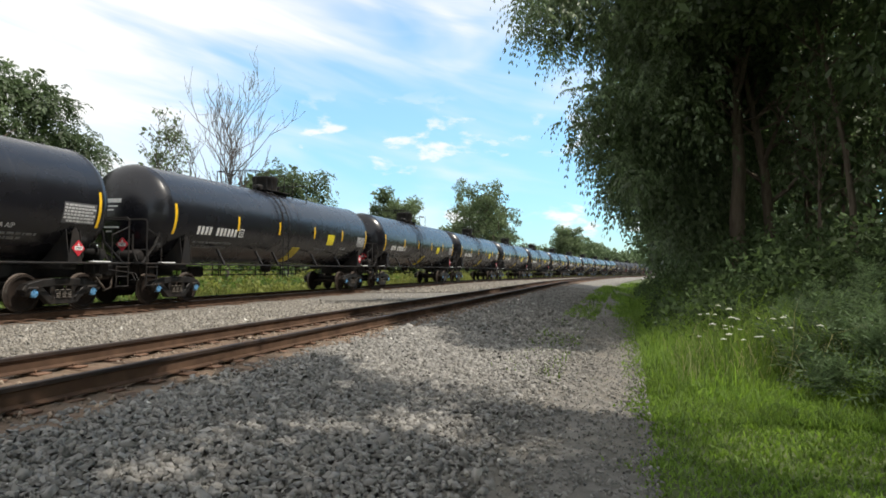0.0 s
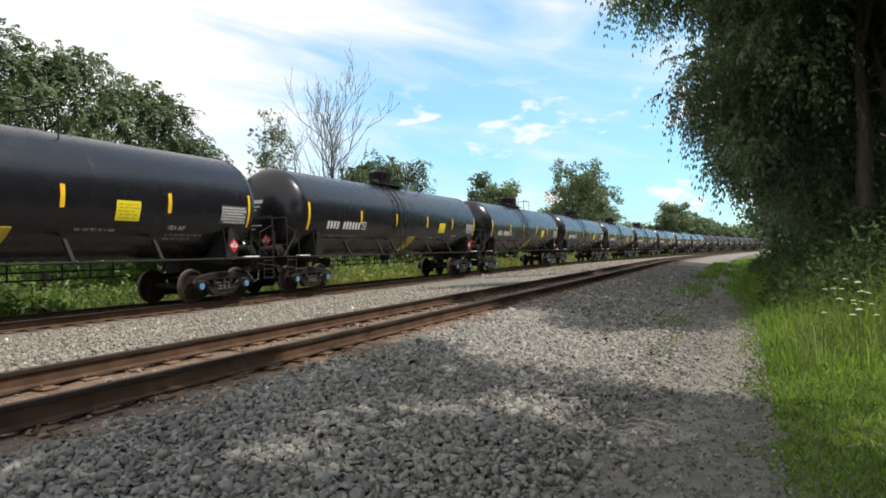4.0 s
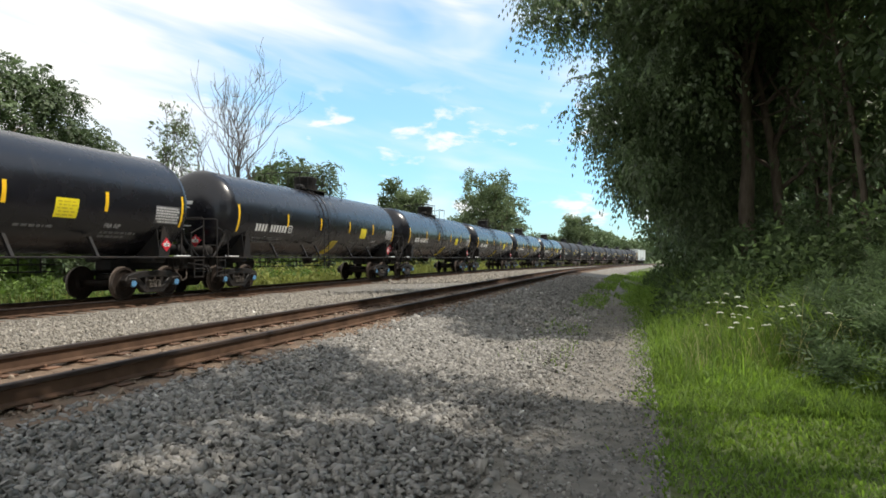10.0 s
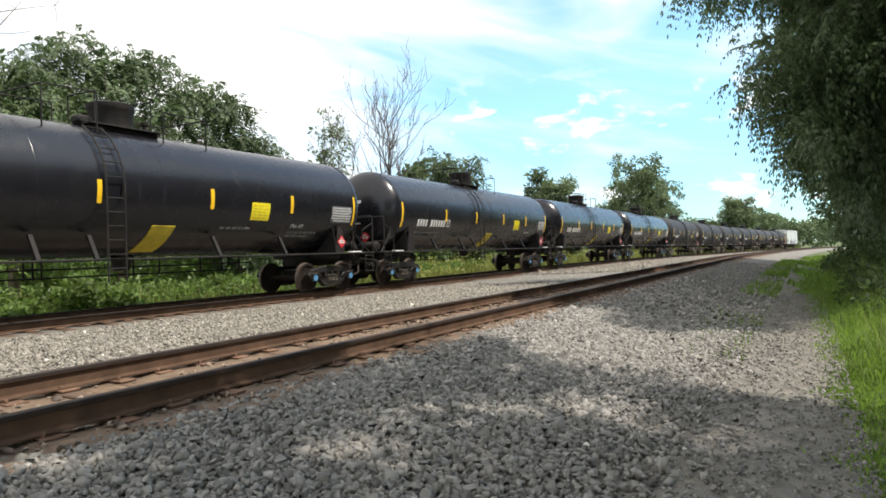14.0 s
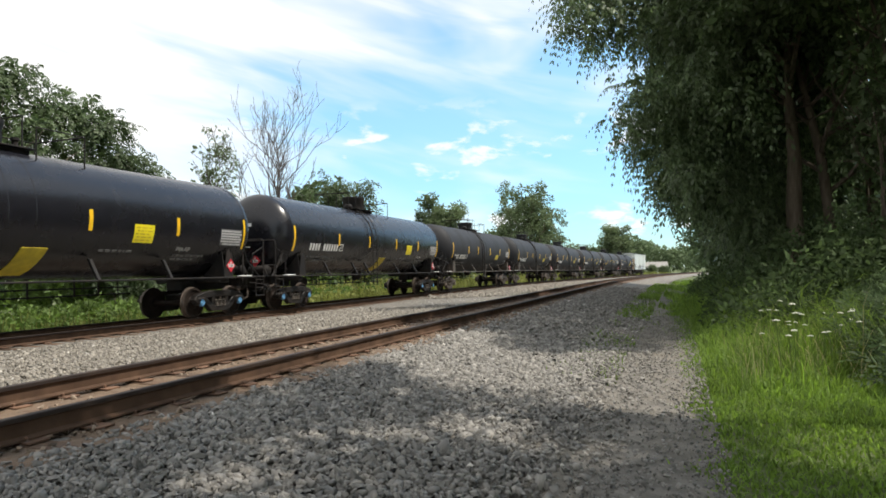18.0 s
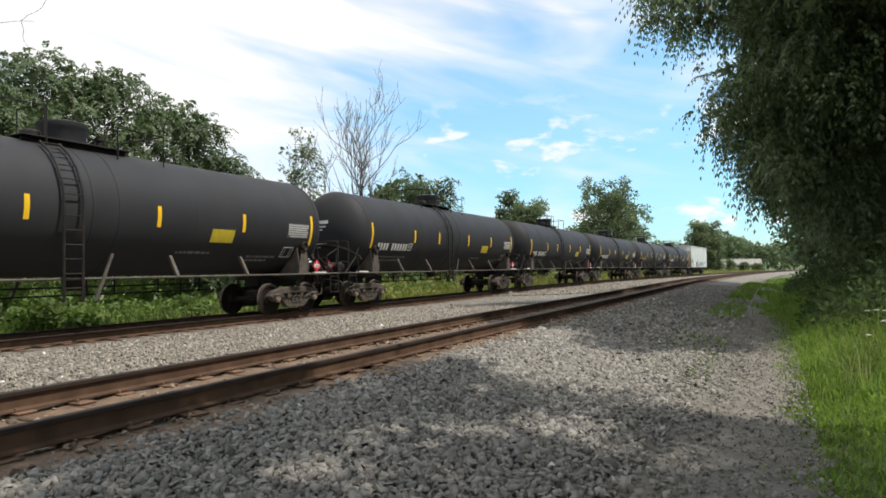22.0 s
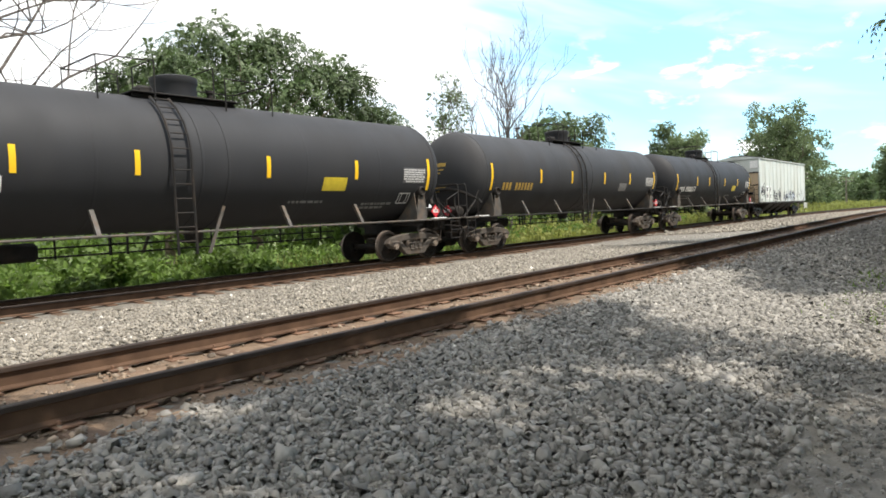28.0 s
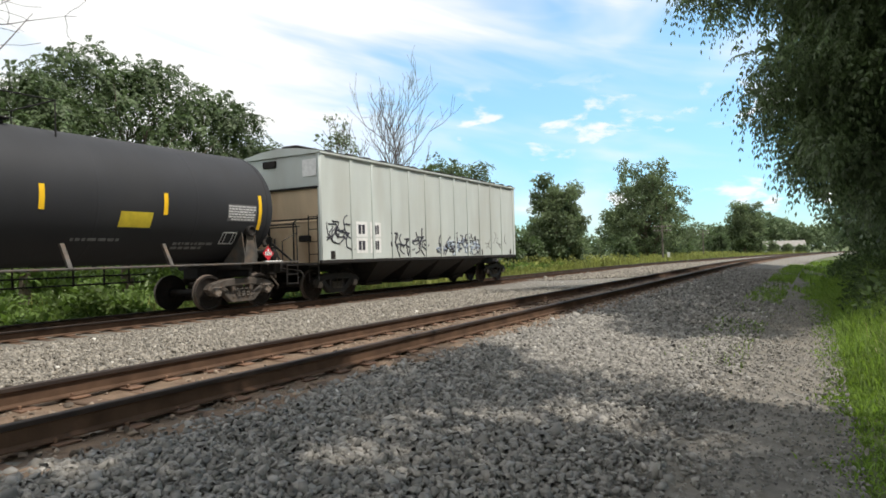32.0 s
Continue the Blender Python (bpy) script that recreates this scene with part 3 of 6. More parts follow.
def side_frame_geo(x):
    """A cast truck side frame: arched top chord, dropped lower chord, two columns, bearing jaws."""
    g = Geo()

    def bar(a, b, h, d=0.12):
        a, b = Vector((0, *a)), Vector((0, *b))
        ln = (b - a).length
        w = math.atan2(b.z - a.z, b.y - a.y)
        g.box(((x), (a.y + b.y) / 2, (a.z + b.z) / 2), (d, ln + 0.05, h), 0.02, Euler((w, 0, 0)).to_matrix())

    top = [(-1.10, 0.50), (-1.02, 0.60), (-0.62, 0.69), (-0.3, 0.715), (0.3, 0.715), (0.62, 0.69), (1.02, 0.60), (1.10, 0.50)]
    for a, b in zip(top, top[1:]):
        bar(a, b, 0.19, 0.21)
    low = [(-0.72, 0.58), (-0.36, 0.26), (0.36, 0.26), (0.72, 0.58)]
    for a, b in zip(low, low[1:]):
        bar(a, b, 0.18, 0.19)
    for y in (-0.31, 0.31):
        bar((y, 0.28), (y, 0.70), 0.14, 0.18)
    for y in (-0.89, 0.89):
        bar((y - 0.17, 0.42), (y - 0.17, 0.60), 0.06, 0.14)
        bar((y + 0.17, 0.42), (y + 0.17, 0.60), 0.06, 0.14)
        g.box((x + math.copysign(0.02, x), y, 0.51), (0.25, 0.38, 0.27), 0.07)
    return g


def spring_geo():
    prof = []
    for k in range(5):
        z = 0.32 + k * 0.043
        prof += [(z, 0.052), (z + 0.021, 0.084)]
    return Geo().lathe([(0.315, 0.0)] + prof + [(0.54, 0.0)], 7, "z")


def add_truck(car, y, frame_mat, cap_mat, wheel_mat, look_of):
    t = part("truck", Geo().box((0, 0, 0.60), (1.9, 0.36, 0.2), 0.05), frame_mat, car, look_of)
    t.location = (0, y, 0)
    for x in (-0.99, 0.99):
        o = new("side_frame", truck_meshes(frame_mat)[0 if x < 0 else 1])
        o.parent = t
        for dy in (-0.17, 0.0, 0.17):
            o = new("spring", truck_meshes(frame_mat)[2])
            o.parent, o.location = t, (x * 1.07, dy, 0)
    for dy in (-0.89, 0.89):
        w = new("wheelset", wheel_mesh(wheel_mat, cap_mat))
        w.parent = t
        w.location = (0, dy, 0.457)
    return t


CACHE = {}


def truck_meshes(material):
    k = "truck" + material.name
    if k not in CACHE:
        CACHE[k] = [side_frame_geo(-0.99).mesh("side_frame", material, 30), side_frame_geo(0.99).mesh("side_frame", material, 30),
                    spring_geo().mesh("spring", M_SPRING, 30)]
    return CACHE[k]


def wheel_mesh(wheel_mat, cap_mat):
    k = "wheel" + wheel_mat.name + cap_mat.name
    if k not in CACHE:
        a, b = wheelset_geo(), cap_geo()
        n = len(a.f)
        a.add(b.v, b.f)
        me = a.mesh("wheelset", wheel_mat, 35)
        me.materials.append(cap_mat)
        me.materials.append(M_TREAD)
        for p in me.polygons:
            if abs(p.center.x) > 0.995:
                p.material_index = 1
            elif 0.72 < abs(p.center.x) < 0.825 and math.hypot(p.center.y, p.center.z) > 0.44:
                p.material_index = 2
        CACHE[k] = me
    return CACHE[k]


def on_tank(a, y, out=0.0, r=TANK_R):
    """A point on the tank's skin at angle a degrees above its waist, on the side towards positive x."""
    return ((r + out) * math.cos(radians(a)), y, TANK_Z + (r + out) * math.sin(radians(a)))


def skin_patch(y0, y1, z0, z1, out=0.006, slant=0.0, steps=4):
    """A thin sheet that lies on the tank between two heights."""
    a0, a1 = (math.degrees(math.asin(max(-1, min(1, (z - TANK_Z) / TANK_R)))) for z in (z0, z1))
    v, f = [], []
    for lay in (0.001, out):
        for i in range(steps + 1):
            a = a0 + (a1 - a0) * i / steps
            sl = slant * i / steps
            v += [on_tank(a, y0 + sl, lay), on_tank(a, y1 + sl, lay)]
    n = 2 * (steps + 1)
    for i in range(steps):
        f += [(2 * i, 2 * i + 1, 2 * i + 3, 2 * i + 2), (n + 2 * i, n + 2 * i + 2, n + 2 * i + 3, n + 2 * i + 1),
              (2 * i, 2 * i + 2, n + 2 * i + 2, n + 2 * i), (2 * i + 1, n + 2 * i + 1, n + 2 * i + 3, 2 * i + 3)]
    f += [(0, n, n + 1, 1), (n - 2, n - 1, 2 * n - 1, 2 * n - 2)]
    return Geo().add(v, f)


def skin_text(words, y0, z0, height):
    """Letters that lie on the tank's side, as a mesh."""
    cu = bpy.data.curves.new("stencil", "FONT")
    cu.body, cu.size, cu.extrude = words, height * 1.4, 0.003
    ob = new("stencil", cu)
    me = bpy.data.meshes.new_from_object(ob)
    bpy.data.objects.remove(ob)
    g = Geo()
    g.v = [on_tank(math.degrees(math.asin((z0 + v.co.y - TANK_Z) / TANK_R)), y0 + v.co.x, 0.005 + v.co.z) for v in me.vertices]
    g.f = [tuple(p.vertices) for p in me.polygons]
    return g


def bars(spec, y0, z0, height, skin, width, rng, gap=0.28):
    """Rows of plain marks in place of writing: a mark per character, a space in spec leaves a gap."""
    g = Geo()
    n = len(spec)
    step = width / n
    for i, ch in enumerate(spec):
        if ch == " ":
            continue
        a = y0 + i * step
        q = skin(a, a + step * (1 - gap), z0, z0 + height)
        g.add(q.v, q.f)
    return g


def dashes(y0, y1, z, h, rng):
    """A row of word-long marks on the tank's side."""
    g = Geo()
    y = y0
    while y < y1 - 0.05:
        w = rng.uniform(0.05, 0.2)
        q = skin_patch(y, min(y + w, y1), z, z + h, 0.008, steps=1)
        g.add(q.v, q.f)
        y += w + 0.045
    return g


def tank_head(y, r, sg, depth=0.75, n=14):
    return [(y + sg * depth * math.sin(k / n * math.pi / 2), r * math.cos(k / n * math.pi / 2)) for k in range(1, n + 1)]


def head_patch(x0, x1, z0, z1, sg, half=7.62, out=0.008):
    """A thin sheet on the rounded end of the tank."""
    v = []
    for lay in (0.001, out):
        for z in (z0, (z0 + z1) / 2, z1):
            for x in (x0, (x0 + x1) / 2, x1):
                q = min(0.97, math.hypot(x, z - TANK_Z) / TANK_R)
                v.append((x, sg * (half + 0.75 * math.sqrt(1 - q * q) + lay), z))
    f = [(i, i + 1, i + 4, i + 3) for i in (0, 1, 3, 4)] + [(9 + i, 9 + i + 3, 9 + i + 4, 9 + i + 1) for i in (0, 1, 3, 4)]
    e = [0, 1, 2, 5, 8, 7, 6, 3]
    f += [(a, a + 9, b + 9, b) for a, b in zip(e, e[1:] + e[:1])]
    return Geo().add(v, f)


def diamond(c, size, axis):
    """A placard on its corner; axis: the way it faces."""
    h = size / math.sqrt(2)
    if axis == "x":
        return Geo().prism([(c[1] - h, c[2]), (c[1], c[2] - h), (c[1] + h, c[2]), (c[1], c[2] + h)], c[0], c[0] + 0.012, "x")
    return Geo().prism([(c[0] - h, c[2]), (c[0], c[2] - h), (c[0] + h, c[2]), (c[0], c[2] + h)], c[1], c[1] + 0.012, "y")


def placard_digits(c, axis, turn):
    """The four digits on a placard's band, as a mesh; axis: the way it faces, turn: which way round it reads."""
    cu = bpy.data.curves.new("digits", "FONT")
    cu.body, cu.size, cu.extrude, cu.align_x = "1987", 0.105, 0.0015, "CENTER"
    cu.resolution_u = 2
    ob = new("digits", cu)
    me = bpy.data.meshes.new_from_object(ob)
    bpy.data.objects.remove(ob)
    g = Geo()
    g.v = [(c[0] + v.co.z, c[1] + v.co.x, c[2] + v.co.y - 0.036) if axis == "x" else (c[0] + turn * v.co.x, c[1] - turn * v.co.z, c[2] + v.co.y - 0.036) for v in me.vertices]
    g.f = [tuple(p.vertices) for p in me.polygons]
    return g


def flame(c, size, axis):
    """The small white flame above a placard's band."""
    o = [(0, -0.5), (0.32, -0.3), (0.34, 0.05), (0.16, 0.02), (0.06, 0.5), (-0.10, 0.15), (-0.30, 0.1), (-0.33, -0.28)]
    k = 1 if axis == "x" else 0
    return Geo().prism([(c[k] + a * size, c[2] + b * size) for a, b in o], c[1 - k], c[1 - k] + 0.004, axis)


def tank_car(style):
    """style: 'gloss' (black, white marks), 'matte' (grey, white marks) or 'gold' (faded, yellow marks)."""
    gloss = style == "gloss"
    skin = {"gloss": M_BLACK, "matte": M_GREY, "gold": M_BROWNBLACK}[style]
    frame_mat = M_FRAME if gloss else M_GREYFRAME
    truck_mat = M_TRUCK if gloss else M_TRUCKRUST
    ink = M_GOLD if style == "gold" else M_WHITE
    label = {"gloss": "glossy black tank car with yellow stripes and white marks", "matte": "matte dark grey tank car with yellow stripes and white marks",
             "gold": "faded brownish black tank car with yellow marks"}[style]
    half = 7.62 if gloss else 7.45
    rng = random.Random(style)
    car = thing("tank_car", label, "tank car", group="cars of the freight train")
    # the tank, with weld rings
    ring = [(-half, 1.0), (-5.1, 1), (-2.55, 1), (-0.32, 1), (0.32, 1), (2.55, 1), (5.1, 1), (half, 1)]
    prof = tank_head(-half, TANK_R, -1)[::-1]
    prof[0] = (prof[0][0], 0.0)
    for y, _ in ring:
        d = 0.012 if abs(y) > 7 or abs(y) < 1 else 0.002
        prof += [(y - 0.03, TANK_R), (y - 0.02, TANK_R + d), (y + 0.02, TANK_R + d), (y + 0.03, TANK_R)]
    tail = tank_head(half, TANK_R, 1)
    tail[-1] = (tail[-1][0], 0.0)
    prof += tail
    part("tank", Geo().lathe(prof, 64, "y", (0, 0, TANK_Z)), skin, car, smooth=11)
    # stripes and panels
    ys = (-7.5, -4.15, -1.3, 1.7, 4.6, 7.56) if gloss else (-7.17, -3.95, -1.75, 1.38, 4.2, 7.17)
    if style == "gold":
        ys = (-7.2, -3.95, -1.5, 1.5, 4.2, 7.17)
    for i, y in enumerate(ys):
        tall = i in (0, 5)
        z0, z1 = (2.10, 3.02) if tall else (2.38, 2.88)
        part("reflector_stripe", skin_patch(y - 0.055, y + 0.055, z0, z1), M_YELLOW, car, "yellow reflective stripe")
    if gloss:
        p = part("notice_panel", skin_patch(3.04, 3.72, 2.15, 2.62), M_YELLOWPANEL, car, "bright yellow notice panel")
        for k in range(5):
            tagged(part("text_bar", dashes(3.10 + 0.04 * (k % 2), 3.67 - 0.05 * (k % 3), 2.20 + 0.08 * k, 0.03, rng), M_YELLOWDULL, p), "row of dull small print", kind="stuff")
        part("painted_flash", skin_patch(-0.04, 0.60, 1.36, 1.95, out=0.018, slant=0.14), M_YELLOWDULL, car, "dull yellow slanted flash low on the tank")
    else:
        part("notice_panel", skin_patch(3.05, 3.85, 2.08, 2.42, slant=0.03), M_YELLOWDULL if style == "matte" else M_FAINT, car, "dull yellow notice panel")
    pa, pb, za, zb = (6.42, 7.44, 2.17, 2.68) if gloss else (6.05, 7.03, 2.30, 2.74)
    d = part("data_panel", skin_patch(pa, pb, za, zb), M_PANEL, car, "grey table of test dates")
    for r in range(6):
        z = za + 0.03 + (zb - za - 0.04) / 6 * r
        cells = Geo()
        y = pa + 0.03 + (0.0 if r else 0.1)
        while y < pb - 0.09:
            w = rng.choice((0.06, 0.09, 0.13))
            q = skin_patch(y, min(y + w, pb - 0.03), z, z + (zb - za) * 0.095, 0.009, steps=1)
            cells.add(q.v, q.f)
            y += w + 0.025
        tagged(part("text_bar", cells, M_CELL, d), "row of small white cells", kind="stuff")
    side = lambda a, b, c, e: skin_patch(a, b, c, e, steps=2)
    spec = "#### ######" if style != "gold" else "### ######"
    y0 = -6.38 if gloss else -6.7
    low = {'gloss': 0.08, 'matte': 0.20, 'gold': 0.13}[style]
    if style == 'gold':
        y0 = -6.5
    for i, ch in enumerate(spec):
        if ch != " ":
            a = y0 + i * 0.205
            part("mark_bar", side(a, a + 0.125, 2.24 - low, 2.50 - low), ink, car, "plain mark in place of a painted character" if i == 0 else "")
    if style != "gold":
        bx = Geo()
        cy, cz = (-4.05, 2.17) if gloss else (-4.40, 2.05)
        for a, b, c, e in ((0.0, 0.28, 0.0, 0.03), (0.0, 0.28, 0.25, 0.28), (0.0, 0.03, 0.03, 0.25), (0.25, 0.28, 0.03, 0.25), (0.09, 0.19, 0.09, 0.12), (0.09, 0.19, 0.16, 0.19)):
            q = side(cy + a, cy + b, cz + c, cz + e)
            bx.add(q.v, q.f)
        part("class_mark", bx, ink, car, "small outlined square with a mark")
    if style == "matte":
        bx = Geo()
        for a, b, c, e in ((6.02, 6.50, 1.72, 1.745), (6.02, 6.50, 1.995, 2.02), (6.02, 6.045, 1.745, 1.995), (6.475, 6.50, 1.745, 1.995), (6.13, 6.15, 1.745, 1.995), (6.37, 6.39, 1.745, 1.995)):
            q = side(a, b, c, e)
            bx.add(q.v, q.f)
        part("stencil_frame", bx, M_CELL, car, "thin white outlined box")
    for z, y0, w, ink2 in () if style == "gold" else ((1.97, -6.4, 2.1, M_FAINT), (1.84, -6.4, 1.9, M_FAINT), (1.90, 4.65, 1.25, M_FAINT), (1.80, 4.65, 0.9, M_FAINT), (1.98, 2.1, 1.1, M_FAINT)):
        tagged(part("print_bar", dashes(y0, y0 + w, z - low, 0.055, rng), ink2, car), "row of small print", kind="stuff")
    if gloss:
        part("stencil", skin_text("FRA AIP", 4.68, 1.97, 0.115), M_CELL, car, "white stencilled letters", smooth=0)
    # marks on the rounded front end
    hp = lambda a, b, c, e: head_patch(a, b, c, e, -1, half)
    for x0, w in ((-0.72, 0.32), (-0.30, 0.52)):
        part("end_mark", hp(x0, x0 + w, 2.99, 3.11), ink, car, "white mark on the rounded tank end")
    for x0, w, z in ((-0.72, 0.85, 2.86), (-0.72, 0.7, 2.75), (-0.40, 0.55, 2.24), (-0.34, 0.2, 2.12)):
        part("print_bar", hp(x0, x0 + w, z, z + 0.045), ink, car)
    # sills, bolsters and couplers
    for sg in (-1, 1):
        g = Geo().box((0, sg * 7.5, 0.98), (0.62, 2.9, 0.34), 0.04)
        g.box((0, sg * 6.87, 1.14), (2.5, 0.5, 0.22), 0.05)
        part("draft_sill", g, M_FRAME, car)
        wid = 0.22 if gloss else 0.24
        for x in (-1, 1):
            for dy in (-0.22, 0.22):
                g = Geo().prism([(x * 0.55, 1.2), (x * 1.36, 1.2), (x * 1.42, 1.35), (x * 1.32, 2.02), (x * 1.18, 1.92), (x * 0.9, 1.52)], sg * 6.87 + dy - 0.015, sg * 6.87 + dy + 0.015, "y")
                part("saddle_web", g, frame_mat, car, smooth=0)
            g = Geo().prism([(sg * 6.87 - wid, 1.2), (sg * 6.87 + wid, 1.2), (sg * 6.87 + wid * 0.45, 1.95), (sg * 6.87, 2.08), (sg * 6.87 - wid * 0.45, 1.95)], x * 1.37, x * 1.40, "x")
            part("tank_saddle", g, frame_mat, car, "" if gloss else "dusty grey steel saddle plate", smooth=0)
            if not gloss:
                g = Geo().lathe([(x * 1.30, 0.0), (x * 1.30, 0.15), (x * 1.46, 0.15), (x * 1.48, 0.12), (x * 1.43, 0.09), (x * 1.43, 0.0)], 14, "x", (0, sg * 6.87, 2.06))
                part("lifting_lug", g, M_FRAME, car, "dark round lifting lug above the saddle")
        g = Geo().box((0, sg * 8.85, 0.86), (0.22, 0.62, 0.26), 0.05)
        g.box((0.05, sg * 9.06, 0.86), (0.26, 0.16, 0.3), 0.05)
        g.tube([(0.3, sg * 8.7, 0.8), (0.42, sg * 8.9, 0.5), (0.30, sg * 9.0, 0.42)], 0.03, 6)
        part("coupler", g, M_TRUCKRUST, car, "rusty knuckle coupler with air hose")
        add_truck(car, sg * 6.87, truck_mat, M_BLUECAP if gloss else M_RUSTCAP, M_WHEELDARK if sg * 1 < -5 else (M_WHEEL if gloss else M_WHEELDARK), "cast steel truck under the car end")
        # end platform, railing and ladder
        g = Geo().box((0, sg * 8.35, 1.2), (2.9, 0.75, 0.05), 0.012)
        part("end_platform", g, frame_mat, car)
        e = sg * 8.66
        zr = 2.46 if gloss else 2.30
        g = Geo().tube([(-1.42, e, 1.2), (-1.42, e, zr - 0.06), (-1.36, e, zr), (1.36, e, zr), (1.42, e, zr - 0.06), (1.42, e, 1.2)], 0.02)
        if not gloss:
            # dark round bar bent in an arch over the tank end
            arc = [(1.26 * math.cos(w), sg * (half + 0.012 + 0.75 * math.sqrt(max(0.02, 1 - ((1.26 * math.cos(w)) ** 2 + (1.5 + 0.72 * math.sin(w) - TANK_Z) ** 2) / TANK_R ** 2))), 1.5 + 0.72 * math.sin(w)) for w in (math.pi * k / 14 for k in range(1, 14))]
            part("shield_edge", Geo().tube(arc, 0.055, 6), M_FRAME, car, "dark arch across the tank end")
        for x in (-1.42, 1.42):
            g.tube([(x, sg * 8.05, 1.2), (x, sg * 8.05, zr - 0.51), (x, e, zr - 0.26)], 0.018)
            for k in range(3):
                g.tube([(x, e, 1.1 - 0.26 * k), (x, sg * 8.22, 1.1 - 0.26 * k)], 0.016)
            for y in (e, sg * 8.22):
                g.tube([(x, y, 1.2), (x, y, 0.55)], 0.018)
        g.tube([(-0.5, sg * 8.62, 1.25), (-0.5, sg * 8.62, 1.75), (0.45, sg * 8.62, 1.75), (0.45, sg * 8.62, 1.25)], 0.016)
        g.tube([(0.95, sg * 8.45, 1.2), (0.75, sg * 8.45, 1.62), (0.75, sg * 8.45, zr - 0.41)], 0.03)
        part("end_railing", g, M_FRAME, car, "pipe railing round the end platform")
        g = Geo().lathe([(-0.42, 0.0), (-0.40, 0.13), (-0.34, 0.17), (0.34, 0.17), (0.40, 0.13), (0.42, 0.0)], 14, "x", (0.5, sg * 8.28, 1.42))
        g.box((0.2, sg * 8.28, 1.27), (0.08, 0.3, 0.12), 0.02).box((0.8, sg * 8.28, 1.27), (0.08, 0.3, 0.12), 0.02)
        part("air_reservoir", g, M_FRAME, car, "dark air tank on the end platform")
        g = Geo().tube([(-1.36, sg * 8.95, 0.92), (-0.4, sg * 8.98, 1.02), (0.4, sg * 8.98, 1.02), (1.30, sg * 8.95, 0.92), (1.42, sg * 8.95, 0.72)], 0.018)
        part("uncoupling_lever", g, M_FRAME, car)
        g = Geo().tube([(1.25, sg * 8.62, 1.22), (1.18, sg * (half + 0.42), 1.75), (1.22, sg * (half + 0.22), 2.2)], 0.032)
        g.tube([(1.0, sg * 8.1, 1.22), (1.0, sg * 8.1, 1.6), (0.6, sg * 8.3, 1.6)], 0.026)
        for k in range(3):
            g.box((1.12 - 0.28 * k, sg * 8.12, 1.05), (0.12, 0.24, 0.30), 0.03)
        part("brake_piping", g, M_FRAME, car, "bent pipes and valves at the car end")
        g = Geo().box((1.36, sg * 7.72, 1.235), (0.14, 0.62, 0.035), 0.01)
        part("step_edge", g, M_WHITE, car, "white step edge")
        g = Geo().lathe([(0, 0.0), (0.0, 0.2), (0.09, 0.2), (0.09, 0.0)], 16, "y", (-0.9, sg * 8.5, 1.8))
        part("brake_gear", g.box((-0.9, sg * 8.3, 1.5), (0.3, 0.3, 0.5), 0.05), M_FRAME, car)
        # placards
        if sg > 0:
            py, pz = (6.95, 1.56) if gloss else (7.5, 1.45)
            pl = part("placard", diamond((1.405, py, pz), 0.29, "x"), M_RED, car, "red diamond hazard placard")
            part("placard_band", Geo().box((1.42, py, pz), (0.006, 0.25, 0.10), 0.002), M_WHITE, pl, "white band", smooth=0)
            part("placard_number", placard_digits((1.4245, py, pz), "x", 1), M_GRAFFITI, pl, "black digits", smooth=0)
            part("placard_flame", flame((1.416, py, pz + 0.10), 0.085, "x"), M_WHITE, pl, "white flame sign", smooth=0)
            part("placard_holder", Geo().box((1.39, py, pz - 0.13), (0.02, 0.06, 0.36), 0.004), frame_mat, car)
        pz = 1.74 if gloss else 1.45
        pl = part("placard", diamond((0.62 if sg < 0 else -0.62, sg * 8.70 - (0.012 if sg < 0 else 0), pz), 0.29, "y"), M_RED, car, "red diamond hazard placard")
        part("placard_band", Geo().box((0.62 if sg < 0 else -0.62, sg * 8.718, pz), (0.25, 0.006, 0.10), 0.002), M_WHITE, pl, "white band", smooth=0)
        part("placard_number", placard_digits((0.62 if sg < 0 else -0.62, sg * 8.7225, pz), "y", -sg), M_GRAFFITI, pl, "black digits", smooth=0)
        part("placard_flame", flame((0.62 if sg < 0 else -0.62, sg * 8.716 - 0.002, pz + 0.10), 0.085, "y"), M_WHITE, pl, "white flame sign", smooth=0)
    # pipe rail along each side with its flat brackets
    for x in (-1, 1):
        g = Geo().tube([(x * 1.5, -8.05, 1.19), (x * 1.5, 8.05, 1.19)], 0.026, 8)
        part("side_pipe", g, M_FRAME if style == "gold" else frame_mat, car, "long pipe rail along the side")
        for y in (-5.0, -2.6, -1.4, 1.9, 4.3) if gloss else (-5.0, -2.6, 1.9, 4.3):
            g = Geo().prism([(x * 1.16, 1.72), (x * 1.24, 1.72), (x * 1.53, 1.2), (x * 1.47, 1.16)], y - 0.045, y + 0.045, "y")
            part("pipe_bracket", g, frame_mat, car)
    # brake rods and gear below the tank
    g = Geo().tube([(-1.2, -5.6, 0.98), (-1.2, 5.6, 0.98)], 0.022).tube([(-1.25, -5.6, 0.78), (-1.25, 5.6, 0.78)], 0.022)
    for y in (-5.0, -4.3, -3.9, -2.4, -1.2, 1.4, 2.2, 3.6, 4.4, 5.1):
        g.tube([(-1.22, y, 1.35), (-1.22, y, 0.74)], 0.025)
    g.box((-1.0, -3.3, 0.92), (0.4, 0.9, 0.4), 0.08)
    part("brake_rigging", g, M_FRAME, car, "brake rods and brackets under the tank")
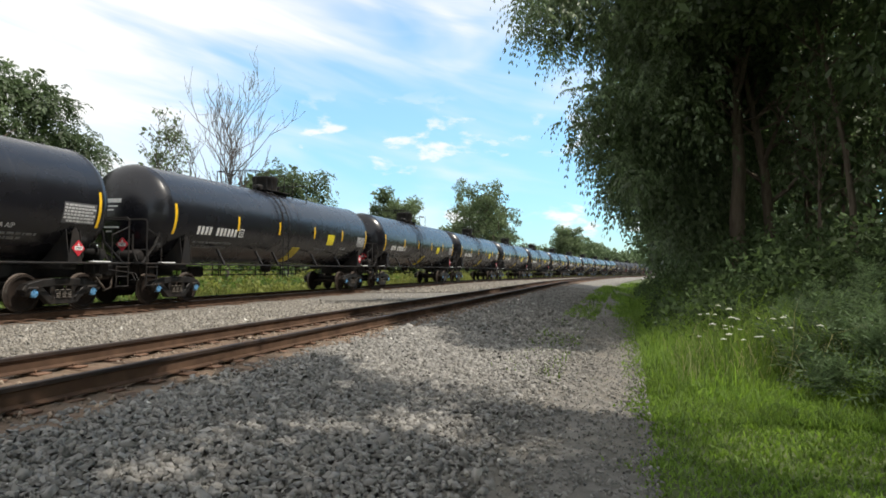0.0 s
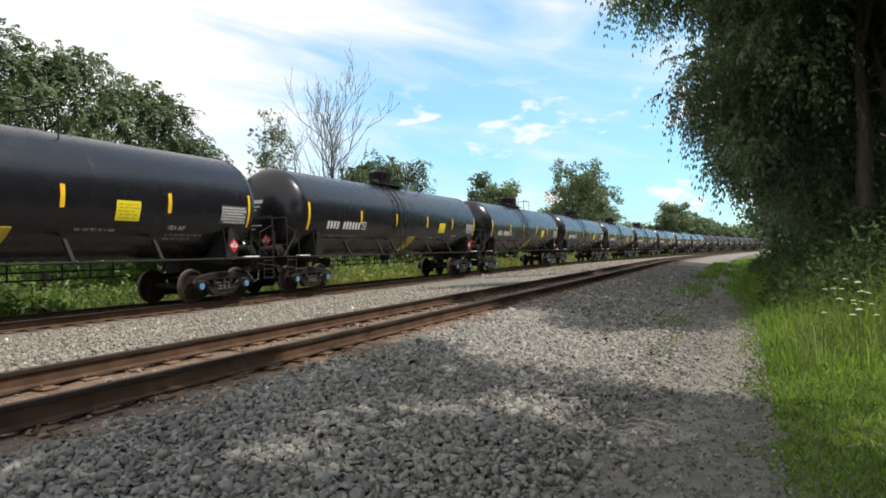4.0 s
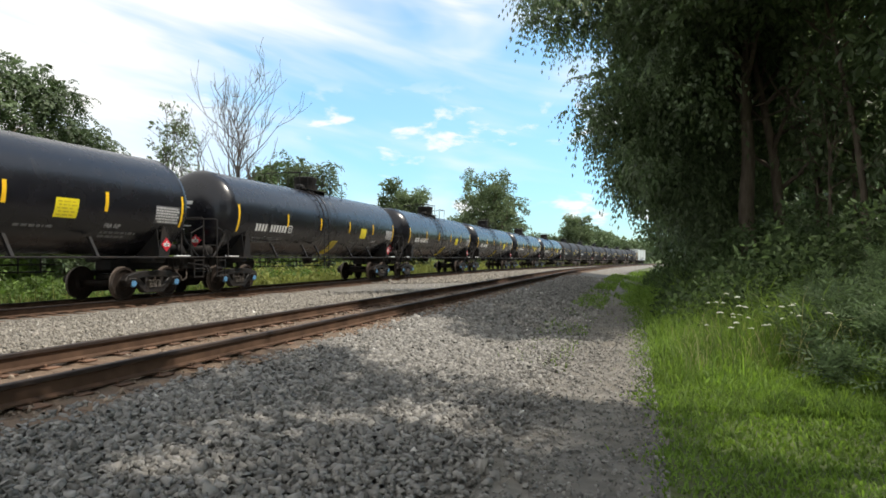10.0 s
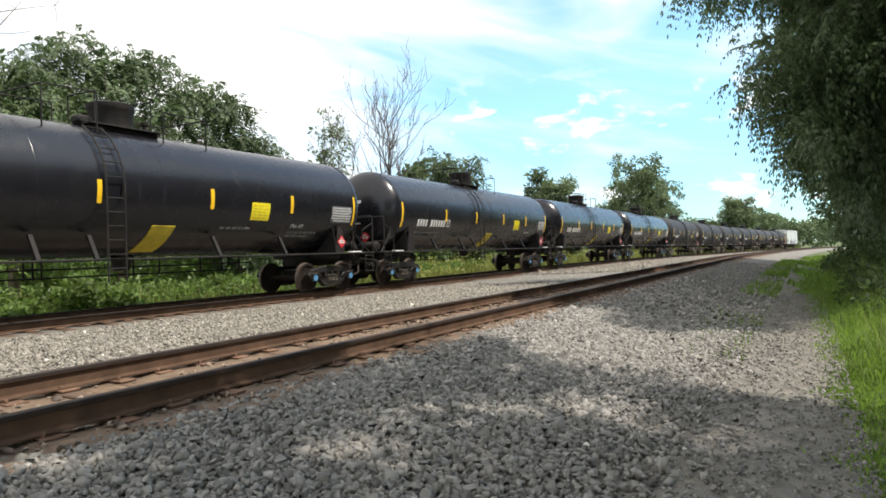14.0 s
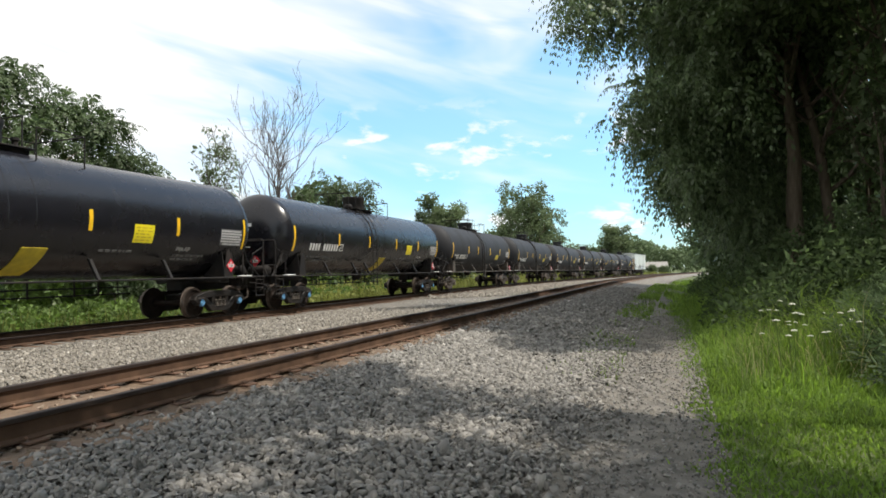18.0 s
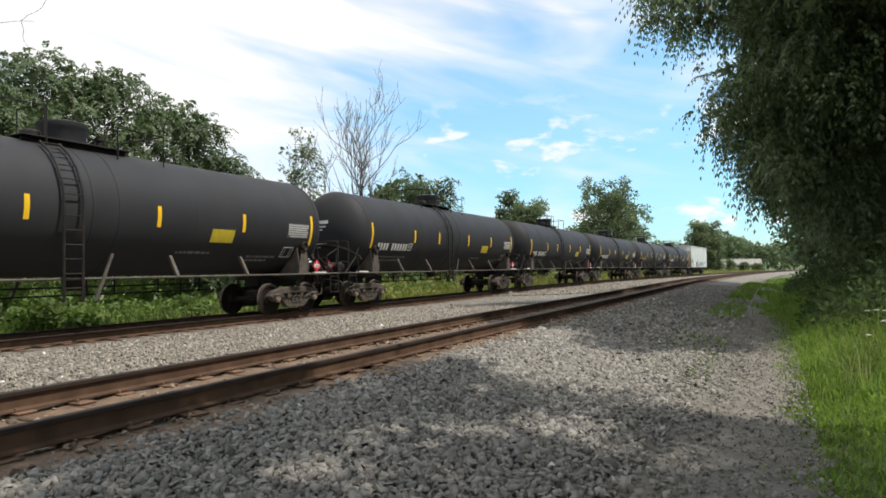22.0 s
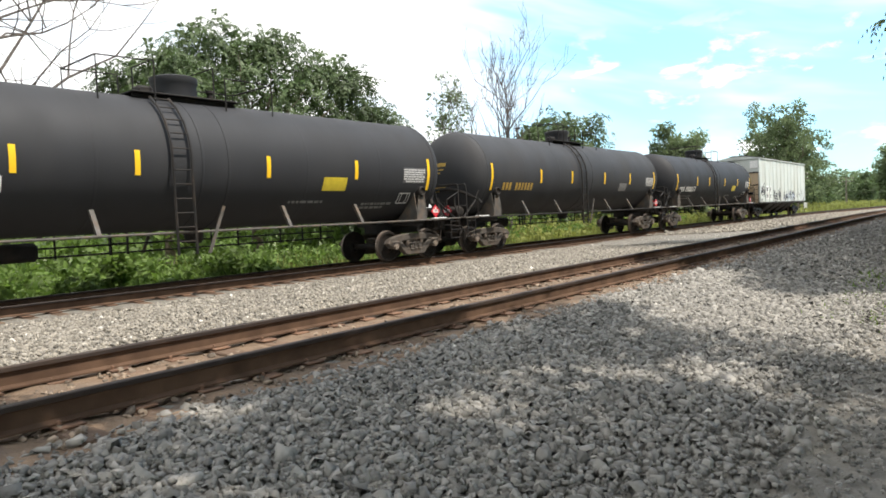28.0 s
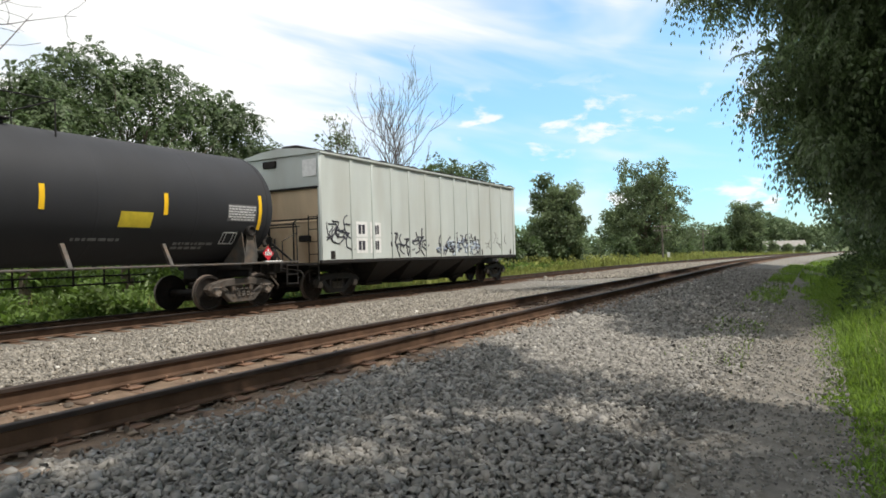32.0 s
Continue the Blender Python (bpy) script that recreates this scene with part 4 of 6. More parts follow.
    g = Geo().lathe([(0.92, 0.0), (0.92, 0.17), (1.05, 0.22), (1.26, 0.24), (1.30, 0.0)], 14, "z", (0, 0.2, 0))
    part("outlet_valve", g, M_FRAME, car)
    # manway, platform and railings on top
    top = TANK_Z + TANK_R
    yc = 0.0 if gloss else -0.05
    rise = 0.10 if gloss else 0.0
    g = Geo().lathe([(top - 0.06, 0.50), (top + 0.36 + rise, 0.50), (top + 0.40 + rise, 0.53), (top + 0.52 + rise, 0.53), (top + 0.55 + rise, 0.45), (top + 0.55 + rise, 0.0)], 22, "z", (0, yc, 0))
    dome = part("manway_housing", g, M_FRAME if gloss else skin, car, "round valve housing on top")
    long = 1.9 if gloss else 2.6
    g = Geo().box((0, yc, top + 0.02), (1.35, long, 0.035), 0.01)
    for x in (-0.5, 0.5):
        g.box((x, yc, top - 0.05), (0.06, long - 0.1, 0.10), 0.02)
    part("walkway", g, M_FRAME, car, "grating walkway round the housing")
    loops = []
    for x in (-0.84, 0.84):
        loops.append([(x, yc - 2.1, top - 0.3), (x, yc - 2.1, top + 0.62), (x, yc - 0.9, top + 0.66), (x, yc - 0.9, top - 0.25)])
        loops.append([(x, yc + 0.8, top - 0.25), (x, yc + 0.8, top + 0.5), (x, yc + 2.1, top + 0.5), (x, yc + 2.1, top - 0.3)])
    for y in (yc - 0.72, yc + 0.72):
        loops.append([(0.5, y, top), (0.5, y, top + 0.78), (-0.5, y, top + 0.78), (-0.5, y, top)])
    loops.append([(-0.84, yc - 2.1, top + 0.62), (0.84, yc - 2.1, top + 0.62)])
    loops.append([(-0.84, yc + 2.1, top + 0.5), (0.84, yc + 2.1, top + 0.5)])
    for q in loops:
        part("walkway_rail", Geo().tube(q, 0.019), M_FRAME, car, "pipe rail by the walkway")
    g = Geo().lathe([(top, 0.07), (top + 0.24, 0.07), (top + 0.27, 0.1), (top + 0.33, 0.1), (top + 0.34, 0.0)], 10, "z", (0.1, yc + 0.85, 0))
    part("safety_valve", g, M_FRAME, car)
    part("fill_pipe_box", Geo().box((0.2, yc - 0.85, top + 0.13), (0.3, 0.36, 0.2), 0.05), M_FRAME, car)
    # ladder from the walkway down the side
    ly = {"gloss": -1.0, "matte": -0.85, "gold": -0.65}[style]
    for x in (-1, 1):
        g = Geo()
        for dy in (-0.21, 0.21):
            pts = [(x * on_tank(a, 0, 0.10)[0], ly + dy, on_tank(a, 0, 0.10)[2]) for a in (60, 45, 30, 15, 5)]
            g.tube(pts + [(x * 1.585, ly + dy, 2.5), (x * 1.585, ly + dy, 0.72)], 0.022 if gloss else 0.03)
        rungs = [(x * on_tank(a, 0, 0.10)[0], on_tank(a, 0, 0.10)[2]) for a in (58, 45, 32, 20, 8)] + [(x * 1.585, 2.5 - 0.30 * k) for k in range(6)]
        for rx, rz in rungs:
            g.tube([(rx, ly - 0.21, rz), (rx, ly + 0.21, rz)], 0.016)
        part("side_ladder", g, M_FRAME if gloss else M_TRUCK, car, "steel ladder up the tank side")
        if not gloss:
            g = Geo().prism([(ly + 0.5, 0.72), (ly + 0.58, 0.72), (ly + 0.98, 1.72), (ly + 0.92, 1.74)], x * 1.50, x * 1.53, "x")
            part("ladder_brace", g, frame_mat, car)
    return car


def hopper_car():
    car = thing("hopper_car", "pale grey covered hopper car with ribbed sides and graffiti", "hopper car", group="cars of the freight train")
    HL, HW, Z0, Z1 = 7.35, 1.55, 1.20, 4.48
    g = Geo()
    for x in (-1, 1):
        g.box((x * HW, 0, (Z0 + Z1) / 2), (0.05, 2 * HL, Z1 - Z0), 0.01)
    part("side_sheet", g, M_HOPPER, car)
    for x in (-1, 1):
        for k in range(13):
            y = -HL + 1.55 + (k - 1) * (2 * HL - 3.1) / 10 if 0 < k < 12 else (-1 if k == 0 else 1) * (HL - 0.12)
            wide = k in (0, 12)
            part("side_rib", Geo().box((x * (HW + 0.03), y, (Z0 + Z1) / 2), (0.06, 0.22 if wide else 0.14, Z1 - Z0 - 0.02), 0.014), M_HOPPER, car)
        part("side_sill", Geo().box((x * (HW + 0.02), 0, Z0 - 0.03), (0.09, 2 * HL + 0.1, 0.12), 0.02), M_FRAME, car)
        part("top_chord", Geo().box((x * (HW + 0.05), 0, Z1 + 0.01), (0.10, 2 * HL + 0.06, 0.07), 0.02), M_HOPPER, car, "pale top edge of the side")
        # small roof-edge bumps; their dark colour stands in for dashes of shadow
        for k in range(15):
            part("roof_clip", Geo().box((x * (HW + 0.02), -6.9 + k * 0.986, Z1 + 0.085), (0.14, 0.34, 0.07), 0.02), M_FRAME, car, "roof-edge bump, coloured dark for the shadow dashes there" if k == 0 else "")
    g = Geo().prism([(-HW - 0.1, Z1 + 0.06), (-HW * 0.5, Z1 + 0.21), (0, Z1 + 0.27), (HW * 0.5, Z1 + 0.21), (HW + 0.1, Z1 + 0.06), (HW, Z1), (-HW, Z1)], -HL - 0.05, HL + 0.05, "y")
    part("roof", g, M_HOPPER, car)
    part("running_board", Geo().box((0.35, 0, Z1 + 0.31), (0.6, 2 * HL - 0.1, 0.05), 0.01).box((-0.35, 0, Z1 + 0.31), (0.6, 2 * HL - 0.4, 0.05), 0.01), M_FRAME, car, "roof walkway grating")
    g = Geo()
    for k in range(9):
        g.box((0, -6.4 + k * 1.6, Z1 + 0.28), (1.3, 0.12, 0.10), 0.03)
    part("hatch_bars", g, M_GREYFRAME, car)
    for sg in (-1, 1):
        e = sg * HL
        part("end_sheet", Geo().box((0, e - sg * 0.05, 3.98), (2 * HW, 0.05, 0.98), 0.01), M_HOPPER, car)
        part("end_beam", Geo().box((0, e - sg * 0.02, 3.45), (2 * HW, 0.10, 0.06), 0.02), M_FRAME, car, "dark end cross beam")
        part("slope_sheet", Geo().prism([(e - sg * 0.12, 3.42), (e - sg * 0.07, 3.42), (e - sg * 0.22, 2.48), (e - sg * 0.14, 2.42), (e - sg * 0.30, 1.15), (e - sg * 0.36, 1.15)], -HW + 0.05, HW - 0.05, "x"), M_HOPPERTAN, car, "rust-stained sloping end sheet")
        part("end_platform", Geo().box((0, e - sg * 0.45, 1.10), (2.9, 1.3, 0.06), 0.015).box((0, e + sg * 0.25, 1.02), (0.5, 0.9, 0.3), 0.04), M_FRAME, car)
        g = Geo()
        g.tube([(0.5, e + sg * 0.02, 1.15), (0.5, e + sg * 0.02, 2.4), (0.5, e - sg * 0.1, 2.45)], 0.025)
        g.tube([(-0.9, e + sg * 0.02, 2.28), (0.75, e + sg * 0.02, 2.28)], 0.02)
        g.tube([(-0.5, e + sg * 0.02, 1.15), (-0.5, e + sg * 0.02, 2.28)], 0.025)
        g.tube([(0.1, e + sg * 0.1, 1.15), (-0.4, e + sg * 0.1, 1.8)], 0.025)
        g.box((0, e - sg * 0.06, 2.50), (2.9, 0.07, 0.05), 0.02)
        part("end_posts", g, M_FRAME, car, "dark end rails and posts")
        for x in (-0.75, 0.85):
            part("end_bracket", Geo().box((x, e - sg * 0.10, 1.90), (0.42, 0.16, 0.20), 0.03), M_FRAME, car)
        for x in (-1.30, 1.30):
            g = Geo()
            for dx in (-0.18, 0.18):
                g.tube([(x + dx, e + sg * 0.03, 0.6), (x + dx, e + sg * 0.03, 2.6)], 0.018)
            for k in range(6):
                g.tube([(x - 0.18, e + sg * 0.03, 0.65 + 0.38 * k), (x + 0.18, e + sg * 0.03, 0.65 + 0.38 * k)], 0.014)
            part("end_ladder", g, M_FRAME, car)
            part("corner_post", Geo().box((x * 1.18, e - sg * 0.03, 2.85), (0.10, 0.10, 3.4), 0.02), M_HOPPER, car)
        part("brake_wheel", Geo().lathe([(0, 0.26), (0.03, 0.27), (0.05, 0.23), (0.05, 0.0)], 16, "y", (-0.95, e + sg * 0.12, 2.6)), M_FRAME, car)
        part("end_vent", Geo().box((-0.45, e, 4.28), (0.55, 0.10, 0.22), 0.03), M_FRAME, car)
        g = Geo().box((0, e + sg * 0.75, 0.86), (0.22, 0.7, 0.26), 0.05).box((0.05, e + sg * 1.0, 0.86), (0.26, 0.16, 0.3), 0.05)
        part("coupler", g, M_TRUCKRUST, car, "rusty knuckle coupler")
        add_truck(car, sg * 6.0, M_TRUCK, M_RUSTCAP, M_WHEEL, "cast steel truck under the car end")
    part("centre_sill", Geo().box((0, 0, 0.98), (0.5, 2 * HL, 0.3), 0.04), M_FRAME, car)
    for y in (-3.2, -1.05, 1.05, 3.2):
        g = Geo()
        v = [(-1.5, y - 1.05, 1.15), (1.5, y - 1.05, 1.15), (1.5, y + 1.05, 1.15), (-1.5, y + 1.05, 1.15), (-0.45, y - 0.45, 0.36), (0.45, y - 0.45, 0.36), (0.45, y + 0.45, 0.36), (-0.45, y + 0.45, 0.36)]
        g.add(v, [(0, 1, 2, 3), (4, 7, 6, 5), (0, 4, 5, 1), (1, 5, 6, 2), (2, 6, 7, 3), (3, 7, 4, 0)])
        g.box((0, y, 0.33), (1.1, 1.0, 0.12), 0.02)
        part("discharge_hopper", g, M_FRAME, car, "dark discharge hopper below the car")
    # painted squares, marks and graffiti on both sides
    rng = random.Random(5)
    flat = lambda x: (lambda a, b, c, e: Geo().box((x * (HW + 0.029), (a + b) / 2, (c + e) / 2), (0.008, b - a, e - c), 0.001))
    x = 1
    for y0 in (-5.6, -4.82):
        for z0 in (1.95, 1.42):
            sq = part("mark_square", flat(1)(y0, y0 + 0.62, z0, z0 + 0.5), M_WHITE, car, "white painted square with dark marks", smooth=0)
            part("car_mark", bars("##" if y0 < -5.2 else "###", y0 + 0.12, z0 + 0.1, 0.3, lambda a, b, c, e: Geo().box((HW + 0.038, (a + b) / 2, (c + e) / 2), (0.006, b - a, e - c), 0.001), 0.4, rng), M_GRAFFITI, sq, smooth=0)
    part("end_mark", Geo().box((1.18, -HL - 0.0, 4.06), (0.55, 0.012, 0.52), 0.002), M_WHITE, car, "white painted square on the car end", smooth=0)
    for y0, w in ((3.4, 0.5), (-6.9, 0.35), (6.7, 0.25)):
        part("small_sign", flat(1)(y0, y0 + w * 0.6, 1.25, 1.5), M_FRAME, car, smooth=0)

    def scrawl(y0, y1, z0, z1, n, seed, r):
        q = random.Random(seed)
        g = Geo()
        for i in range(n):
            y = y0 + (y1 - y0) * (i + q.random()) / n
            pts = []
            a, z = q.uniform(0, 6.28), z0 + (z1 - z0) * q.uniform(0.1, 0.7)
            w, h = q.uniform(0.12, 0.34), (z1 - z0) * q.uniform(0.25, 0.55)
            for k in range(9):
                u = k / 8
                pts.append((HW + 0.028, y + w * math.sin(a + u * q.uniform(3.5, 5.5)) * 0.8 + 0.1 * u, z + h * (u - 0.3) + 0.25 * h * math.sin(2 * a + 5 * u)))
            g.tube(pts, r, 5)
        return g

    tagged(part("graffiti", scrawl(-7.15, -5.95, 1.45, 2.6, 14, 3, 0.022), M_GRAFFITI, car, "dark spray-painted scrawl"), kind="stuff")
    tagged(part("graffiti", scrawl(-3.6, -1.2, 1.3, 2.25, 18, 4, 0.026), M_GRAFFITI, car, "dark spray-painted scrawl"), kind="stuff")
    tagged(part("graffiti", scrawl(-0.4, 3.4, 1.3, 2.1, 30, 6, 0.024), M_GRAFFITI, car, "dark spray-painted scrawl"), kind="stuff")
    tagged(part("graffiti", scrawl(-0.3, 3.3, 1.35, 2.0, 18, 9, 0.030), M_PALESPRAY, car, "pale blue spray-painted scrawl"), kind="stuff")
    tagged(part("graffiti", scrawl(4.0, 6.2, 1.5, 2.4, 6, 8, 0.012), M_FAINT, car, "faded spray-painted scrawl"), kind="stuff")
    return car


FIRST, PITCH = 24.46, 18.03
CARS = []          # car and its place on the line at the clip's start
gloss_car = tank_car("gloss")
for k in range(-2, 10):
    car = gloss_car if k == -2 else copy_thing(gloss_car, Matrix())
    CARS.append((car, FIRST + k * PITCH))
matte_car = tank_car("matte")
for i, s in enumerate((204.47, 222.4, 240.3, 258.35, 293.85)):
    CARS.append((matte_car if i == 0 else copy_thing(matte_car, Matrix()), s))
CARS.append((tank_car("gold"), 276.1))
CARS.append((hopper_car(), 310.75))


def travelled(t):
    """Metres that the train has rolled after t seconds: it gains speed slowly."""
    return 8.6554 * t + 0.0054466 * t * t + 0.00016624 * t ** 3


# ---- plants ----
def leaf_cloud(rng, centres, radii, per, size, droop=0.35, flat=0.75, out=0.6, slim=0.42):
    """Leaf blades, two triangles each, gathered in clumps: arrays of vertices and quads."""
    C = np.repeat(centres, per, 0)
    Rr = np.repeat(radii, per)
    n = len(C)
    d = rng.normal(0, 1, (n, 3))
    d /= np.linalg.norm(d, axis=1)[:, None]
    rad = rng.uniform(0.15, 1.0, n) ** 0.6
    P = C + d * (Rr * rad)[:, None] * np.array([1, 1, flat])
    ax = d * out + rng.normal(0, 0.6, (n, 3))
    ax[:, 2] -= droop
    ax /= np.linalg.norm(ax, axis=1)[:, None]
    side = np.cross(ax, rng.normal(0, 1, (n, 3)))
    side /= np.linalg.norm(side, axis=1)[:, None] + 1e-9
    L = size * rng.lognormal(0, 0.25, n)
    W = L * slim
    a = P
    b = P + ax * (L * 0.5)[:, None] + side * (W * 0.5)[:, None]
    c = P + ax * L[:, None]
    e = P + ax * (L * 0.5)[:, None] - side * (W * 0.5)[:, None]
    V = np.stack([a, b, c, e], 1).reshape(-1, 3)
    return V, np.arange(n * 4).reshape(n, 4)


def frond_cloud(rng, centres, radii, per, size, droop=0.6, flat=0.75, pairs=3, slim=0.40, lift=0.0, hang=0.15, leaflet=0.40):
    """Clumps of feathered fronds: pairs of leaflets along a drooping stalk and one at its tip."""
    C = np.repeat(centres, per, 0)
    Rr = np.repeat(radii, per)
    n = len(C)
    d = rng.normal(0, 1, (n, 3))
    d /= np.linalg.norm(d, axis=1)[:, None]
    P = C + d * (Rr * rng.uniform(0.1, 1.0, n) ** 0.6)[:, None] * np.array([1, 1, flat])
    ax = d * 0.7 + rng.normal(0, 0.45, (n, 3))
    ax[:, 2] += lift
    ax /= np.linalg.norm(ax, axis=1)[:, None]
    side = np.cross(ax, np.array([0, 0, 1.0]) + rng.normal(0, 0.35, (n, 3)))
    side /= np.linalg.norm(side, axis=1)[:, None] + 1e-9
    L = size * rng.lognormal(0, 0.22, n)
    quads = []
    for k in range(pairs + 1):
        w = (k + 0.7) / (pairs + 0.7)
        q = P + ax * (L * w)[:, None]
        q[:, 2] -= droop * L * w * w
        along = ax.copy()
        along[:, 2] -= 2 * droop * w
        along /= np.linalg.norm(along, axis=1)[:, None]
        ln = L * leaflet * (1 - 0.3 * abs(w - 0.5))
        for sg in ((-1, 1) if k < pairs else (0,)):
            dr = along * 0.65 + side * (0.8 * sg) + rng.normal(0, 0.12, (n, 3))
            dr[:, 2] -= hang
            dr /= np.linalg.norm(dr, axis=1)[:, None]
            nb = np.cross(dr, np.cross(along, side) + rng.normal(0, 0.4, (n, 3)))
            nb /= np.linalg.norm(nb, axis=1)[:, None] + 1e-9
            h = nb * (ln * slim * 0.5)[:, None]
            mid = q + dr * (ln * 0.5)[:, None]
            quads.append(np.stack([q, mid + h, q + dr * ln[:, None], mid - h], 1))
    V = np.stack(quads, 1).reshape(-1, 3)
    return V, np.arange(len(V)).reshape(-1, 4)


def limbs(rng, base, height, r0, spread, count, lean=(0, 0), levels=2, start=0.3, up=0.55, wander=0.06, twig_r=0.012):
    """A tapered trunk with limbs and branches; returns the mesh parts and the branch tips."""
    trunk, g = Geo(), Geo()
    tips = []
    base = np.array(base, float)
    pts = []
    for k in range(9):
        u = k / 8
        pts.append(base + np.array([lean[0] * u * u + rng.normal(0, wander) * height * 0.12 * u, lean[1] * u * u + rng.normal(0, wander) * height * 0.12 * u, height * u]))
    trunk.tube([tuple(p) for p in pts], [r0 * (1.25 if k == 0 else 1 - 0.88 * k / 8) for k in range(9)], 8)
    tips.append(pts[-1])

    def branch(p, d, ln, r, lev):
        q = [p]
        dd = d / np.linalg.norm(d)
        m = 5
        for k in range(m):
            dd = dd + rng.normal(0, 0.16, 3) + np.array([0, 0, up * 0.12])
            dd /= np.linalg.norm(dd)
            q.append(q[-1] + dd * ln / m)
        g.tube([tuple(x) for x in q], [max(twig_r, r * (1 - 0.85 * k / m)) for k in range(m + 1)], 5 if lev else 6, closed_ends=False)
        tips.append(q[-1])
        tips.append(q[3])
        if lev > 0:
            for k in range(3 if lev > 1 else 4):
                i = rng.integers(1, m)
                nd = dd * 0.7 + rng.normal(0, 0.6, 3) + np.array([0, 0, up * 0.5])
                branch(q[i], nd, ln * rng.uniform(0.4, 0.65), r * 0.5, lev - 1)

    for i in range(count):
        u = start + (0.97 - start) * (i + rng.uniform(0, 0.8)) / count
        j = min(7, int(u * 8))
        p = pts[j] + (pts[j + 1] - pts[j]) * (u * 8 - j)
        w = i * 2.4 + rng.uniform(-0.5, 0.5)
        d = np.array([math.cos(w), math.sin(w), up + 0.5 * u])
        branch(p, d, spread * (1.1 - 0.55 * abs(u - 0.45)) * rng.uniform(0.75, 1.1), r0 * 0.5 * (1 - u * 0.6), levels - 1)
    return trunk, g, np.array(tips)


def plant(name, label, category, seed, base, height, r0, spread, count, leaf, bark, clump=0.7, per=60, size=0.2, extra=0, lean=(0, 0), crown_low=0.3,
          levels=2, droop=0.35, up=0.55, group="", twig_r=0.012, slim=0.42, keep=1.0, fill=None, fronds=False, gap=None, only=None, fill_leaf=None, trim=None, hang=0.3, pairs=3, leaflet=0.40):
    rng = np.random.default_rng(seed)
    u, s = base
    z = float(land(u, s)) - 0.08
    at = (u + float(shift(s)), s, z)
    t = thing(name, label, category, pose(*at), group)
    stem, g, tips = limbs(rng, (0, 0, 0), height, r0, spread, count, lean, levels, crown_low, up, twig_r=twig_r)
    part("trunk", stem, bark, t, smooth=50)
    tagged(part("branch", g, bark, t, smooth=50), kind="stuff")
    if leaf is not None:
        tips = tips[rng.uniform(0, 1, len(tips)) < keep]
        cs = [tips]
        if extra:
            w = rng.normal(0, 1, (extra, 3))
            w /= np.linalg.norm(w, axis=1)[:, None]
            w *= rng.uniform(0.35, 1.0, (extra, 1)) ** 0.5
            lo = height * crown_low
            cs.append(w * np.array([spread * 1.05, spread * 1.05, (height * 1.02 - lo) / 2]) + np.array([lean[0] * 0.5, lean[1] * 0.5, (height * 1.02 + lo) / 2]))
        if fill is not None and not fill_leaf:
            cs.append(fill(rng))
        cs = np.concatenate(cs)
        if trim is not None:
            cs = cs[trim(cs)]
        if gap:
            cs = cs[~((np.abs(cs[:, 0] - gap[0]) < gap[1]) & (cs[:, 1] < gap[3]) & (cs[:, 2] < gap[2]))]
        cloud = clump * rng.uniform(0.6, 1.3, len(cs))
        V, F = frond_cloud(rng, cs, cloud, per, size, droop, slim=slim, hang=hang, pairs=pairs, leaflet=leaflet) if fronds else leaf_cloud(rng, cs, cloud, per, size, droop, slim=slim)
        if only is not None:
            V, F = leaf_cloud(rng, cs[only(cs)], cloud[only(cs)] * 0.8, per, size, droop, slim=slim)
        if fill_leaf:
            more = fill(rng)
            V2, F2 = leaf_cloud(rng, more, fill_leaf[0] * rng.uniform(0.7, 1.3, len(more)), fill_leaf[1], fill_leaf[2], 0.3, slim=0.5)
            F = np.concatenate([F, F2 + len(V)])
            V = np.concatenate([V, V2])
        o = new("crown", bulk("crown", V, F, leaf))
        o.parent = t
    return t


# trees and scrub beyond the far track
def lobes(spec, per=46):
    """Boughs gathered in flattened lobes: (along the outline, towards the back, top, radius); the outline runs obliquely to the line."""
    def fill(rng):
        out = []
        for a, b, top, r in spec:
            w = rng.normal(0, 1, (per, 3))
            w /= np.linalg.norm(w, axis=1)[:, None]
            w[:, 2] = np.abs(w[:, 2]) * 1.25 - 0.25
            w *= rng.uniform(0.45, 1.0, (per, 1))
            out.append(w * np.array([r, r, 0.85 * r]) + np.array([0.56 * a - 0.83 * b, 0.83 * a + 0.56 * b, top - 0.9 * r]))
        return np.concatenate(out)
    return fill


FAR = dict(leaf=M_LEAF2, bark=M_BARK, slim=0.48)
plant("tree", "tall green tree with feathery leaves beyond the tracks", "tree", 21, (-24.5, 17.0), 7.6, 0.28, 3.6, 12, clump=0.6, per=12, size=0.72, up=0.2, keep=0.25, pairs=7, leaflet=0.22, droop=0.7, crown_low=0.45,
      fronds=True, fill=lobes([(-1.6, 0.0, 11.0, 1.2), (-0.2, 0.6, 10.3, 1.2), (1.1, 0.2, 10.5, 1.1), (-3.1, 0.2, 9.9, 1.3), (3.0, 0.2, 9.9, 1.3), (4.3, 0.0, 9.0, 1.1), (-0.9, -0.8, 9.2, 1.4), (2.0, -0.8, 8.6, 1.5), (3.9, -0.6, 7.6, 1.4), (5.3, 0.2, 7.3, 0.9), (-2.4, -0.8, 8.3, 1.5), (0.6, -0.6, 7.4, 1.6), (-1.5, -0.4, 6.4, 1.8), (2.6, -0.3, 6.0, 1.7), (0.5, 0.0, 5.0, 1.8)], 22), **FAR)
